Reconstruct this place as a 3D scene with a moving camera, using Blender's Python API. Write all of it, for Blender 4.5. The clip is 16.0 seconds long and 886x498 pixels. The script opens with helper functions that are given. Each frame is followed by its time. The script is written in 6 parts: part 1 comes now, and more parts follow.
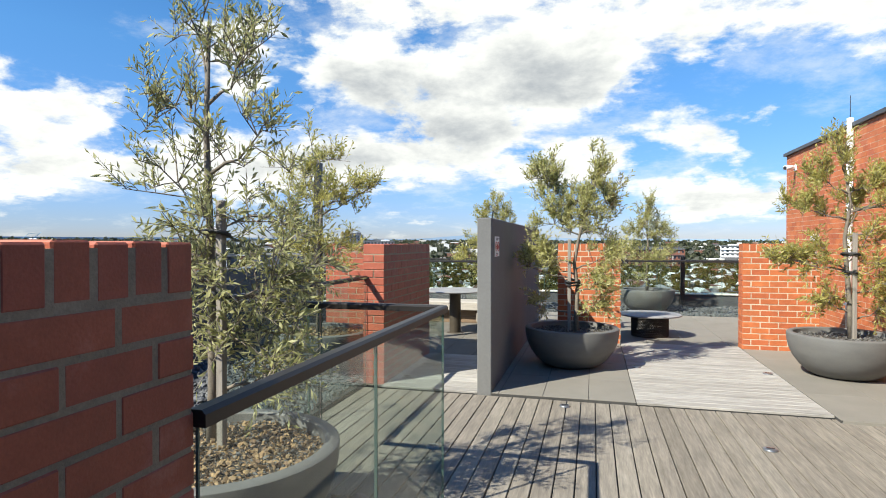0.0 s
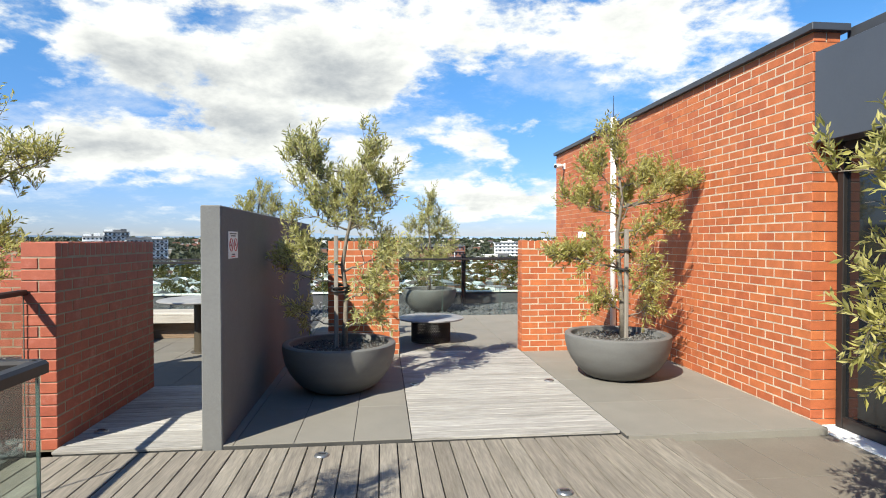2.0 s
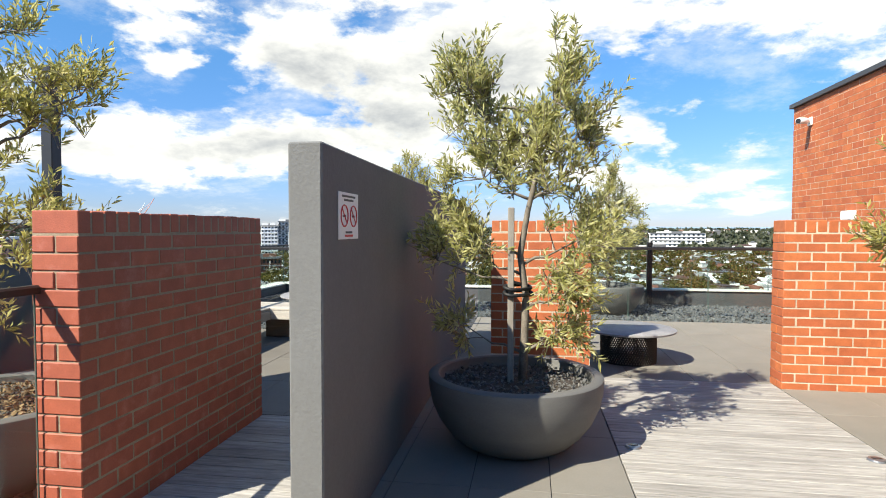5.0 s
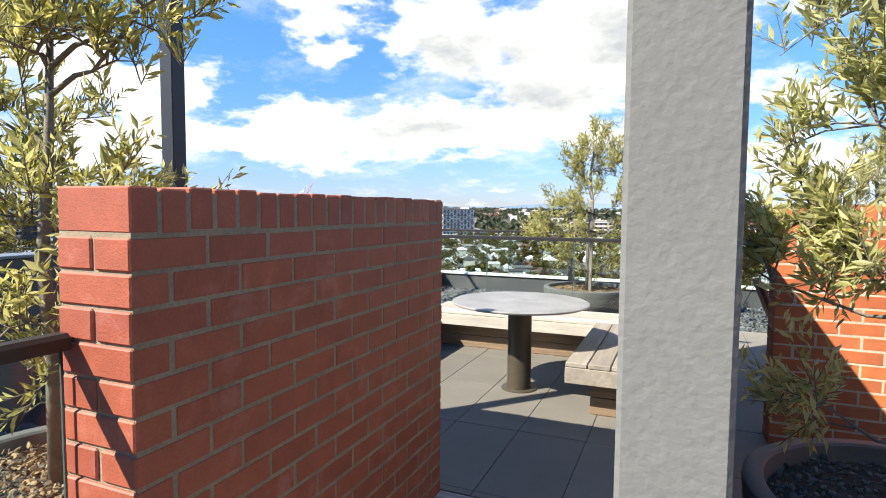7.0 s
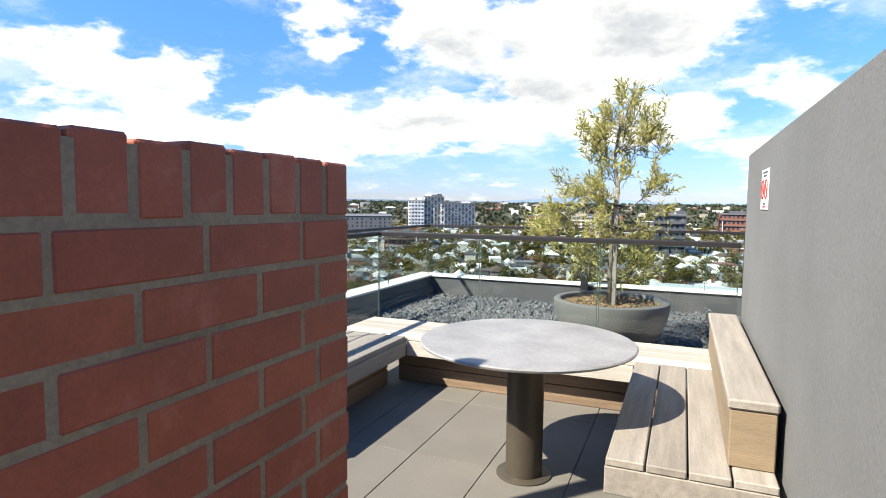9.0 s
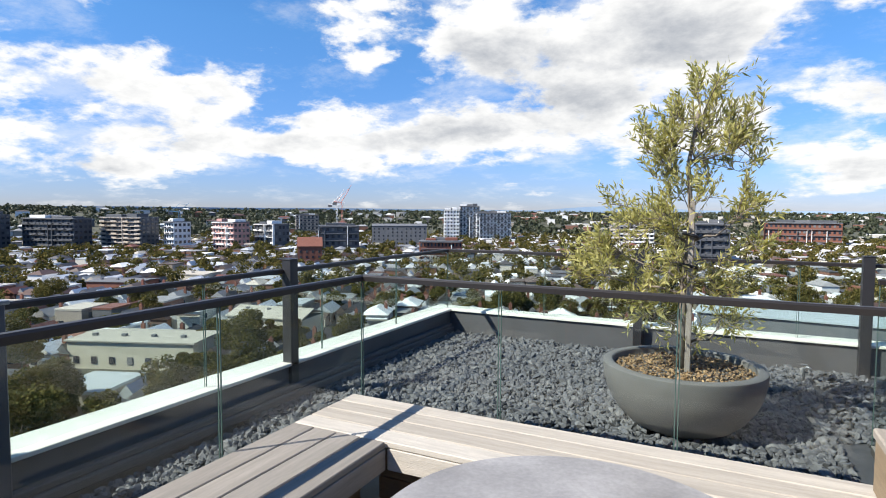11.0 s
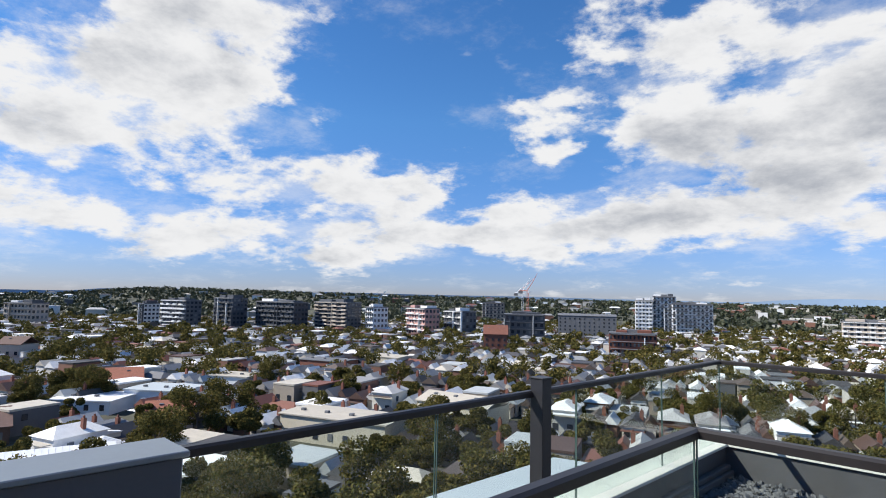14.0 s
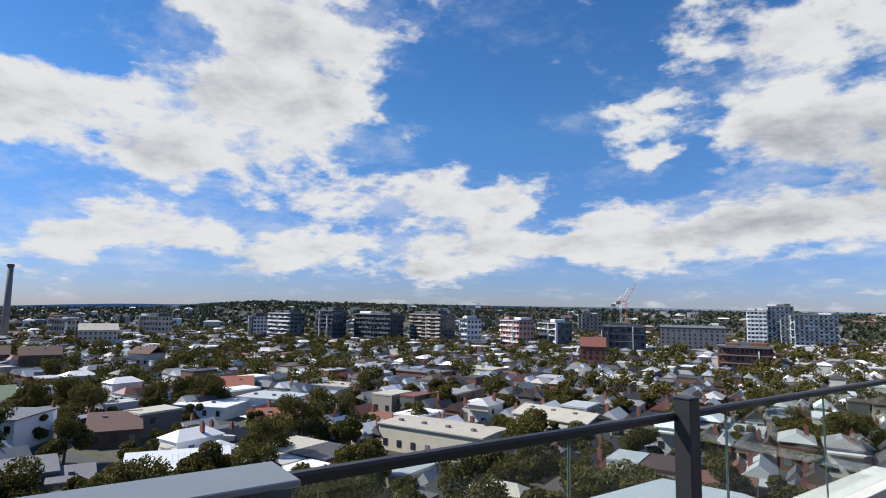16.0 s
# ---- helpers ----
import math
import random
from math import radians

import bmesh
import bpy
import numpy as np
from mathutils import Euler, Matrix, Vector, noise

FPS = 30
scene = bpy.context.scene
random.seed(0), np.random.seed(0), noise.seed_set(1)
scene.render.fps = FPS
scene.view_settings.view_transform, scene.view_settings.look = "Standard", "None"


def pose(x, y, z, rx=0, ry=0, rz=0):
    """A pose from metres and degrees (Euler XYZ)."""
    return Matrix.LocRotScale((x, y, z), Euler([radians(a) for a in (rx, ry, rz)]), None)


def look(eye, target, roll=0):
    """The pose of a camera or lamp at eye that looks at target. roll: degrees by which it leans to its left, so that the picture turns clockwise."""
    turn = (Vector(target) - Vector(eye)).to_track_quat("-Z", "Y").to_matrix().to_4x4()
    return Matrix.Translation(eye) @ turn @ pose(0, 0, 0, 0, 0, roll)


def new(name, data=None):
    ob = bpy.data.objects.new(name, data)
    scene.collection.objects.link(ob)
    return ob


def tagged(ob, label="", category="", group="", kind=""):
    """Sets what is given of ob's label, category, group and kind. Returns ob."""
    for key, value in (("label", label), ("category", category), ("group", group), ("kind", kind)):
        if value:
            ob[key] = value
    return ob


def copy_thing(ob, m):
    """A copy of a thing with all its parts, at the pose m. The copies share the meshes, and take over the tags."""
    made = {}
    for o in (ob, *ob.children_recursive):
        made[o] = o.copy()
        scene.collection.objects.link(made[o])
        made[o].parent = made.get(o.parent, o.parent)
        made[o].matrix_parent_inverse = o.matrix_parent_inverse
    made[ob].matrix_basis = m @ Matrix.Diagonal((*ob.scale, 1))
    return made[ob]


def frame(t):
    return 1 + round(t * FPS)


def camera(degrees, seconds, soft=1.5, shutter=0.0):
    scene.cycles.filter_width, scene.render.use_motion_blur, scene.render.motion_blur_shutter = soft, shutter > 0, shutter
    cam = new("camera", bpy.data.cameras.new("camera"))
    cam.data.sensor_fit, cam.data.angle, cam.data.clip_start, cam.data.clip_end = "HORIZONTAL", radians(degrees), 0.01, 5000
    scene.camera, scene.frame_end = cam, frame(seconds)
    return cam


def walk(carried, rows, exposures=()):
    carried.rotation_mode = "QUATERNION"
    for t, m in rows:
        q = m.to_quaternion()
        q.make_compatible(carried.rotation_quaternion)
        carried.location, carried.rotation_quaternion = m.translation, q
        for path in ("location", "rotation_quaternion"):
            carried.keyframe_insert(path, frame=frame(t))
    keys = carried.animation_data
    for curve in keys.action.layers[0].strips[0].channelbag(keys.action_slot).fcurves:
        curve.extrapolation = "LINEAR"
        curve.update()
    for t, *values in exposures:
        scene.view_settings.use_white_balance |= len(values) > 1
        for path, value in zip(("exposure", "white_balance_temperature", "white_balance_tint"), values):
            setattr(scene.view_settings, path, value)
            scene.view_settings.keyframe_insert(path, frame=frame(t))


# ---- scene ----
cam = camera(75.7, 16.0, soft=1.0)
PATH = [
    (0, (0.263, -0.005, 1.58), (-0.246, 1.93, 1.557), 0.0),
    (0.5, (0.284, 0.362, 1.591), (-0.111, 2.322, 1.563), -0.0),
    (1, (0.319, 0.696, 1.582), (0.153, 2.689, 1.553), 0.0),
    (1.5, (0.375, 1.038, 1.56), (0.483, 3.035, 1.531), 0.0),
    (2, (0.456, 1.412, 1.573), (0.667, 3.401, 1.541), -0.1),
    (2.5, (0.488, 1.802, 1.55), (0.711, 3.789, 1.515), 0.0),
    (3, (0.498, 2.167, 1.517), (0.682, 4.158, 1.477), -0.1),
    (3.5, (0.501, 2.517, 1.537), (0.545, 4.516, 1.493), -0.1),
    (4, (0.459, 2.888, 1.519), (0.422, 4.887, 1.474), -0.1),
    (4.5, (0.323, 3.27, 1.486), (0.204, 5.266, 1.433), -0.0),
    (5, (0.093, 3.617, 1.471), (-0.207, 5.593, 1.403), 0.1),
    (5.2, (0.002, 3.723, 1.465), (-0.386, 5.684, 1.402), -0.0),
    (7.3, (-0.975, 5.348, 1.511), (-1.759, 7.181, 1.368), 0.6),
    (7.7, (-1.135, 5.698, 1.487), (-1.925, 7.53, 1.342), 0.7),
    (8.2, (-1.243, 6.126, 1.467), (-2.022, 7.962, 1.316), 0.8),
    (10.3, (-1.511, 7.764, 1.548), (-2.3, 9.595, 1.392), -0.1),
    (11, (-1.735, 8.257, 1.636), (-2.624, 10.044, 1.512), 0.3),
    (11.5, (-1.893, 8.484, 1.681), (-2.85, 10.24, 1.643), 0.3),
    (12, (-2.1, 8.71, 1.709), (-3.078, 10.454, 1.765), 0.3),
    (12.5, (-2.311, 8.917, 1.724), (-3.304, 10.65, 1.83), 0.5),
    (13, (-2.557, 9.059, 1.725), (-3.604, 10.757, 1.871), 0.7),
    (13.5, (-2.804, 9.054, 1.722), (-3.991, 10.655, 1.89), 1.3),
    (14, (-3.029, 9.065, 1.714), (-4.437, 10.475, 1.891), 1.3),
    (14.5, (-3.261, 9.117, 1.723), (-4.902, 10.245, 1.908), 1.3),
    (15, (-3.366, 9.168, 1.721), (-5.115, 10.118, 1.915), 1.1),
    (15.5, (-3.38, 9.182, 1.706), (-5.126, 10.137, 1.903), 1.1),
    (16, (-3.403, 9.2, 1.685), (-5.017, 10.362, 1.896), 1.0),
]
walk(cam, [(t, look(eye, target, roll)) for t, eye, target, roll in PATH], exposures=[(0, 0.94, 6720, 4), (1.8, 0.94, 6720, 4), (3, 0.82, 6720, 4), (4.2, 0.94, 6720, 4), (5, 1.04, 6900, 5), (7.3, 1.30, 6900, 6), (8.2, 1.36, 6900, 6), (10.4, 1.00, 6650, 9), (12, 0.71, 6500, 9), (14, 0.60, 6450, 10), (15.3, 0.47, 6400, 10), (16, 0.42, 6400, 10)])

# ---- sky, sun ----
SUN_WAY = Vector((-0.864, -0.98, 1.2)).normalized()      # from the place towards the sun
GROUND_Z = -28.0


def make_world():
    w = bpy.data.worlds.new("sky")
    scene.world = w
    w.use_nodes = True
    nt = w.node_tree
    n, ln = nt.nodes, nt.links
    n.clear()

    def node(kind, **kw):
        o = n.new(kind)
        for k, v in kw.items():
            o.inputs[k].default_value = v
        return o

    def calc(op, a, b=None):
        o = n.new("ShaderNodeMath")
        o.operation = op
        if op == "MULTIPLY_ADD":                     # steeper about one half
            o.inputs[2].default_value = 0.5 - 0.5 * b
        for i, v in enumerate((a, b)):
            if v is None:
                continue
            if isinstance(v, (int, float)):
                o.inputs[i].default_value = v
            else:
                ln.new(v, o.inputs[i])
        return o.outputs[0]

    sky = n.new("ShaderNodeTexSky")
    sky.sky_type = "NISHITA"
    sky.sun_disc = False
    sky.sun_elevation = math.asin(SUN_WAY.z)
    sky.sun_rotation = math.atan2(SUN_WAY.x, SUN_WAY.y)
    sky.altitude = 50
    sky.air_density, sky.dust_density, sky.ozone_density = 1.0, 0.0, 1.2
    hue = n.new("ShaderNodeHueSaturation")
    hue.inputs["Saturation"].default_value = 1.25
    ln.new(sky.outputs[0], hue.inputs["Color"])
    blue = node("ShaderNodeBackground", Strength=0.084)
    tint = n.new("ShaderNodeVectorMath")
    tint.operation = "MULTIPLY"
    rise = n.new("ShaderNodeMapRange")
    rise.inputs["From Min"].default_value, rise.inputs["From Max"].default_value = 0.0, 0.30
    tones = n.new("ShaderNodeMix")
    tones.data_type = "RGBA"
    tones.inputs["A"].default_value, tones.inputs["B"].default_value = (0.37, 0.45, 0.92, 1), (0.74, 0.97, 1.20, 1)
    where = n.new("ShaderNodeTexCoord")
    part_z = n.new("ShaderNodeSeparateXYZ")
    ln.new(where.outputs["Generated"], part_z.inputs[0])
    ln.new(part_z.outputs[2], rise.inputs["Value"])
    ln.new(rise.outputs[0], tones.inputs["Factor"])
    ln.new(tones.outputs["Result"], tint.inputs[1])
    ln.new(hue.outputs[0], tint.inputs[0])
    ln.new(tint.outputs[0], blue.inputs["Color"])

    tc = n.new("ShaderNodeTexCoord")
    sep = n.new("ShaderNodeSeparateXYZ")
    ln.new(tc.outputs["Generated"], sep.inputs[0])
    x, y, z = sep.outputs
    zz = calc("ADD", calc("MAXIMUM", z, 0.0), 0.22)
    u, v = calc("DIVIDE", x, zz), calc("DIVIDE", y, zz)
    com = n.new("ShaderNodeCombineXYZ")
    ln.new(u, com.inputs[0]), ln.new(v, com.inputs[1])
    com.inputs[2].default_value = 3.7

    def fbm(source, offset, scale, detail, rough=0.60):
        add = n.new("ShaderNodeVectorMath")
        add.operation = "ADD"
        ln.new(source, add.inputs[0])
        add.inputs[1].default_value = offset
        t = node("ShaderNodeTexNoise", Scale=scale, Detail=detail, Roughness=rough, Lacunarity=2.15, Distortion=0.12)
        ln.new(add.outputs[0], t.inputs["Vector"])
        return t.outputs["Fac"]

    flatten = n.new("ShaderNodeVectorMath")
    flatten.operation = "MULTIPLY"
    ln.new(tc.outputs["Generated"], flatten.inputs[0])
    flatten.inputs[1].default_value = (1.0, 1.0, 2.1)

    def cloud(offset, detail=10.0):
        """Flat layers seen in perspective, blended with round heaps."""
        flat = fbm(com.outputs[0], offset, 1.7, detail)
        heap = fbm(flatten.outputs[0], tuple(0.45 * k for k in offset), 7.5, detail, 0.58)
        return calc("ADD", calc("MULTIPLY", flat, 0.5), calc("MULTIPLY", heap, 0.5))

    # the banks have ragged outlines: their direction is bent at two sizes
    bent = tc.outputs["Generated"]
    for size, push in ((5.0, 0.11), (15.0, 0.05)):
        ruffle = node("ShaderNodeTexNoise", Scale=size, Detail=4.0, Roughness=0.6)
        ln.new(flatten.outputs[0], ruffle.inputs["Vector"])
        mid = n.new("ShaderNodeVectorMath")
        mid.operation = "SUBTRACT"
        ln.new(ruffle.outputs["Color"], mid.inputs[0])
        mid.inputs[1].default_value = (0.5, 0.5, 0.5)
        by = n.new("ShaderNodeVectorMath")
        by.operation = "MULTIPLY"
        ln.new(mid.outputs[0], by.inputs[0])
        by.inputs[1].default_value = (push * 2, push * 2, push * 0.95)
        moved_on = n.new("ShaderNodeVectorMath")
        moved_on.operation = "ADD"
        ln.new(bent, moved_on.inputs[0]), ln.new(by.outputs[0], moved_on.inputs[1])
        bent = moved_on.outputs[0]

    # the wide lie of the clouds: a bank ahead, a clear gap, a bank to the left
    def bank(az, el, wide, high):
        d = Vector((-math.sin(radians(az)) * math.cos(radians(el)), math.cos(radians(az)) * math.cos(radians(el)), math.sin(radians(el))))
        side = Vector((d.y, -d.x, 0)).normalized()
        up = side.cross(d)
        out = []
        for vec, size in ((side, wide), (up, high)):
            dot = n.new("ShaderNodeVectorMath")
            dot.operation = "DOT_PRODUCT"
            ln.new(bent, dot.inputs[0])
            dot.inputs[1].default_value = vec
            q = calc("DIVIDE", dot.outputs["Value"], math.sin(radians(size)))
            out.append(calc("MULTIPLY", q, q))
        dist = calc("ADD", out[0], out[1])
        ahead = n.new("ShaderNodeVectorMath")
        ahead.operation = "DOT_PRODUCT"
        ln.new(tc.outputs["Generated"], ahead.inputs[0])
        ahead.inputs[1].default_value = d
        front = calc("MINIMUM", calc("MAXIMUM", calc("MULTIPLY", ahead.outputs["Value"], 4.0), 0.0), 1.0)
        return calc("MULTIPLY", front, calc("POWER", 2.718, calc("MULTIPLY", dist, -1.0)))

    def total(rows):
        out = None
        for az, el, wide, high, amount in rows:
            b = calc("MULTIPLY", bank(az, el, wide, high), amount)
            out = b if out is None else calc("ADD", out, b)
        return out

    lie = calc("ADD", calc("ADD", total(HIGH_CLOUDS), total(LOW_CLOUDS)), -0.080)
    a = calc("ADD", calc("MULTIPLY_ADD", cloud((0.0, 0.0, 0.0)), 1.9), lie)
    mask = n.new("ShaderNodeMapRange")
    mask.interpolation_type = "SMOOTHSTEP"
    mask.inputs["From Min"].default_value, mask.inputs["From Max"].default_value = 0.46, 0.64
    ln.new(a, mask.inputs["Value"])
    # grey where the cloud is thick, most of all along the flat bases
    thick = calc("ADD", calc("MULTIPLY_ADD", cloud((0.06, 0.09, 0.05), 7.0), 2.0), calc("ADD", lie, total(GREY_BASES)))
    shade = n.new("ShaderNodeMapRange")
    shade.interpolation_type = "SMOOTHSTEP"
    shade.inputs["From Min"].default_value, shade.inputs["From Max"].default_value = 0.56, 1.20
    ln.new(thick, shade.inputs["Value"])
    mix = n.new("ShaderNodeMix")
    mix.data_type = "RGBA"
    ln.new(shade.outputs[0], mix.inputs["Factor"])
    mix.inputs["A"].default_value, mix.inputs["B"].default_value = (1.0, 1.0, 1.0, 1), (0.44, 0.47, 0.53, 1)
    white = node("ShaderNodeBackground", Strength=0.58)
    ln.new(mix.outputs["Result"], white.inputs["Color"])
    low = n.new("ShaderNodeMapRange")
    low.inputs["From Min"].default_value, low.inputs["From Max"].default_value = 0.0, 0.025
    ln.new(z, low.inputs["Value"])
    # a thin high veil, streaked along the layers
    veil = n.new("ShaderNodeMapRange")
    veil.interpolation_type = "SMOOTHSTEP"
    veil.inputs["From Min"].default_value, veil.inputs["From Max"].default_value = 0.42, 0.74
    veil.inputs["To Max"].default_value = 0.42
    ln.new(calc("ADD", fbm(com.outputs[0], (5.2, 1.7, 0.9), 2.6, 9.0, 0.66), calc("MULTIPLY", lie, 0.55)), veil.inputs["Value"])
    cover = calc("SUBTRACT", 1.0, calc("MULTIPLY", calc("SUBTRACT", 1.0, mask.outputs[0]), calc("SUBTRACT", 1.0, veil.outputs[0])))
    both = n.new("ShaderNodeMixShader")
    ln.new(calc("MULTIPLY", cover, low.outputs[0]), both.inputs[0])
    ln.new(blue.outputs[0], both.inputs[1]), ln.new(white.outputs[0], both.inputs[2])
    out = n.new("ShaderNodeOutputWorld")
    ln.new(both.outputs[0], out.inputs[0])


# azimuth to the left of +y, elevation, half sizes, amount
HIGH_CLOUDS = [(71, 22, 8.0, 6.2, 0.33), (66, 16.5, 6.8, 3.4, 0.28), (87, 18.3, 10.5, 3.8, 0.29), (97, 16.4, 5.7, 3.1, 0.26), (75, 27, 4.2, 3, 0.22), (80, 13.1, 8.9, 3.1, 0.20), (35, 14.2, 2.4, 1.6, 0.26),
               (34, 19.4, 3.9, 1.5, 0.24), (43, 23.6, 1.4, 0.8, 0.26), (37, 23.1, 1.1, 0.7, 0.24), (10, 14.7, 17.2, 4.4, 0.30), (0, 19.8, 11.5, 4.2, 0.28), (25, 18, 6, 4.0, 0.18), (15, 24.1, 7.3, 2.1, 0.16),
               (-18, 19.5, 12, 3.2, 0.22), (-26, 14.3, 6, 2.0, 0.14), (49, 20, 9.5, 6.0, -0.26), (94, 23.5, 10.4, 2.1, -0.22), (31.5, 15.5, 1.8, 3.5, -0.14)]
LOW_CLOUDS = [(55, 8.5, 11.5, 3.1, 0.23), (82, 5.9, 21.9, 2.1, 0.17), (37, 6.3, 8.4, 1.7, 0.22), (23, 6.8, 17.2, 2.1, 0.20), (-9, 4.5, 7.3, 1.3, 0.20), (54, 11.5, 10.0, 3.0, 0.12), (17, 8.5, 19, 2.2, 0.15),
              (-15, 4.6, 9, 2.0, 0.20), (49, 4.7, 10.4, 2.0, 0.10), (43, 10.8, 2.6, 2.4, -0.16), (-10, 13.0, 5.7, 1.6, -0.20), (-14, 8.1, 3.1, 2.1, -0.22), (40, 2.2, 80, 1.6, -0.06),
              (180, 35, 50, 40, -0.20), (-100, 30, 40, 40, -0.20), (135, 40, 25, 40, -0.14)]
GREY_BASES = [(2, 14.8, 12, 2.0, 0.24), (15, 11.3, 10.4, 1.8, 0.24), (22, 15, 6, 2.2, 0.16), (71, 14.8, 7.8, 2.0, 0.12), (89, 15.1, 10.4, 1.8, 0.12), (55, 6.3, 10.4, 1.3, 0.12)]
make_world()
sun_data = bpy.data.lights.new("sun", "SUN")
sun_data.energy, sun_data.angle, sun_data.color = 5.0, radians(0.53), (1.0, 0.95, 0.87)
sun = new("sun", sun_data)
sun.matrix_world = look((0, 0, 60), Vector((0, 0, 60)) - SUN_WAY)


# ---- materials ----
def material(name, base, rough=0.7, metal=0.0, vary=0.0, scale=4.0, fine=60.0, bump=0.0, bump_scale=80.0, pick=None, stretch=None, spec=0.5, stains=0.0, bloom=0.0):
    """A surface with colour variation at two scales and fine relief. pick: colours chosen piece by piece."""
    m = bpy.data.materials.new(name)
    m.use_nodes = True
    nt = m.node_tree
    n, ln = nt.nodes, nt.links
    p = n["Principled BSDF"]
    p.inputs["Roughness"].default_value, p.inputs["Metallic"].default_value = rough, metal
    p.inputs["Specular IOR Level"].default_value = spec
    tc = n.new("ShaderNodeTexCoord")
    mp = n.new("ShaderNodeMapping")
    geo = n.new("ShaderNodeNewGeometry")
    ln.new(geo.outputs["Position"], mp.inputs["Vector"])
    if stretch:
        mp.inputs["Scale"].default_value = stretch
    if pick:
        oi = n.new("ShaderNodeObjectInfo")
        add = n.new("ShaderNodeMath")
        add.operation = "ADD"
        ln.new(oi.outputs["Random"], add.inputs[0]), ln.new(geo.outputs["Random Per Island"], add.inputs[1])
        fr = n.new("ShaderNodeMath")
        fr.operation = "FRACT"
        ln.new(add.outputs[0], fr.inputs[0])
        ramp = n.new("ShaderNodeValToRGB")
        ramp.color_ramp.interpolation = "CONSTANT" if len(pick) > 4 else "LINEAR"
        els = ramp.color_ramp.elements
        while len(els) < len(pick):
            els.new(0.5)
        for i, c in enumerate(pick):
            els[i].position = i / (len(pick) if len(pick) > 4 else len(pick) - 1)
            els[i].color = (*c, 1)
        ln.new(fr.outputs[0], ramp.inputs[0])
        colour = ramp.outputs[0]
    else:
        rgb = n.new("ShaderNodeRGB")
        rgb.outputs[0].default_value = (*base, 1)
        colour = rgb.outputs[0]
    if vary:
        for s, k in ((scale, 1.0), (fine, 0.7)):
            t = n.new("ShaderNodeTexNoise")
            t.inputs["Scale"].default_value, t.inputs["Detail"].default_value, t.inputs["Roughness"].default_value = s, 6, 0.62
            ln.new(mp.outputs[0], t.inputs["Vector"])
            r = n.new("ShaderNodeMapRange")
            r.inputs["From Min"].default_value, r.inputs["From Max"].default_value = 0.3, 0.7
            r.inputs["To Min"].default_value, r.inputs["To Max"].default_value = 1 - vary * k, 1 + vary * k
            ln.new(t.outputs["Fac"], r.inputs["Value"])
            mul = n.new("ShaderNodeVectorMath")
            mul.operation = "SCALE"
            ln.new(colour, mul.inputs[0]), ln.new(r.outputs[0], mul.inputs["Scale"])
            colour = mul.outputs[0]
    if stains:
        t = n.new("ShaderNodeTexNoise")
        t.inputs["Scale"].default_value, t.inputs["Detail"].default_value = 1.7, 8
        ln.new(mp.outputs[0], t.inputs["Vector"])
        r = n.new("ShaderNodeMapRange")
        r.inputs["From Min"].default_value, r.inputs["From Max"].default_value = 0.52, 0.75
        r.inputs["To Min"].default_value, r.inputs["To Max"].default_value = 0, stains
        ln.new(t.outputs["Fac"], r.inputs["Value"])
        mx = n.new("ShaderNodeMix")
        mx.data_type = "RGBA"
        ln.new(r.outputs[0], mx.inputs["Factor"]), ln.new(colour, mx.inputs["A"])
        mx.inputs["B"].default_value = (0.09, 0.08, 0.07, 1)
        colour = mx.outputs["Result"]
    if bloom:                                        # pale salt marks in cloudy patches
        t = n.new("ShaderNodeTexNoise")
        t.inputs["Scale"].default_value, t.inputs["Detail"].default_value, t.inputs["Roughness"].default_value = 4.5, 9, 0.7
        ln.new(mp.outputs[0], t.inputs["Vector"])
        r = n.new("ShaderNodeMapRange")
        r.inputs["From Min"].default_value, r.inputs["From Max"].default_value = 0.55, 0.80
        r.inputs["To Min"].default_value, r.inputs["To Max"].default_value = 0, bloom
        ln.new(t.outputs["Fac"], r.inputs["Value"])
        mx = n.new("ShaderNodeMix")
        mx.data_type = "RGBA"
        ln.new(r.outputs[0], mx.inputs["Factor"]), ln.new(colour, mx.inputs["A"])
        mx.inputs["B"].default_value = (0.52, 0.36, 0.33, 1)
        colour = mx.outputs["Result"]
    ln.new(colour, p.inputs["Base Color"])
    if bump:
        t = n.new("ShaderNodeTexNoise")
        t.inputs["Scale"].default_value, t.inputs["Detail"].default_value = bump_scale, 5
        ln.new(mp.outputs[0], t.inputs["Vector"])
        b = n.new("ShaderNodeBump")
        b.inputs["Strength"].default_value, b.inputs["Distance"].default_value = bump, 0.004
        ln.new(t.outputs["Fac"], b.inputs["Height"]), ln.new(b.outputs[0], p.inputs["Normal"])
    return m


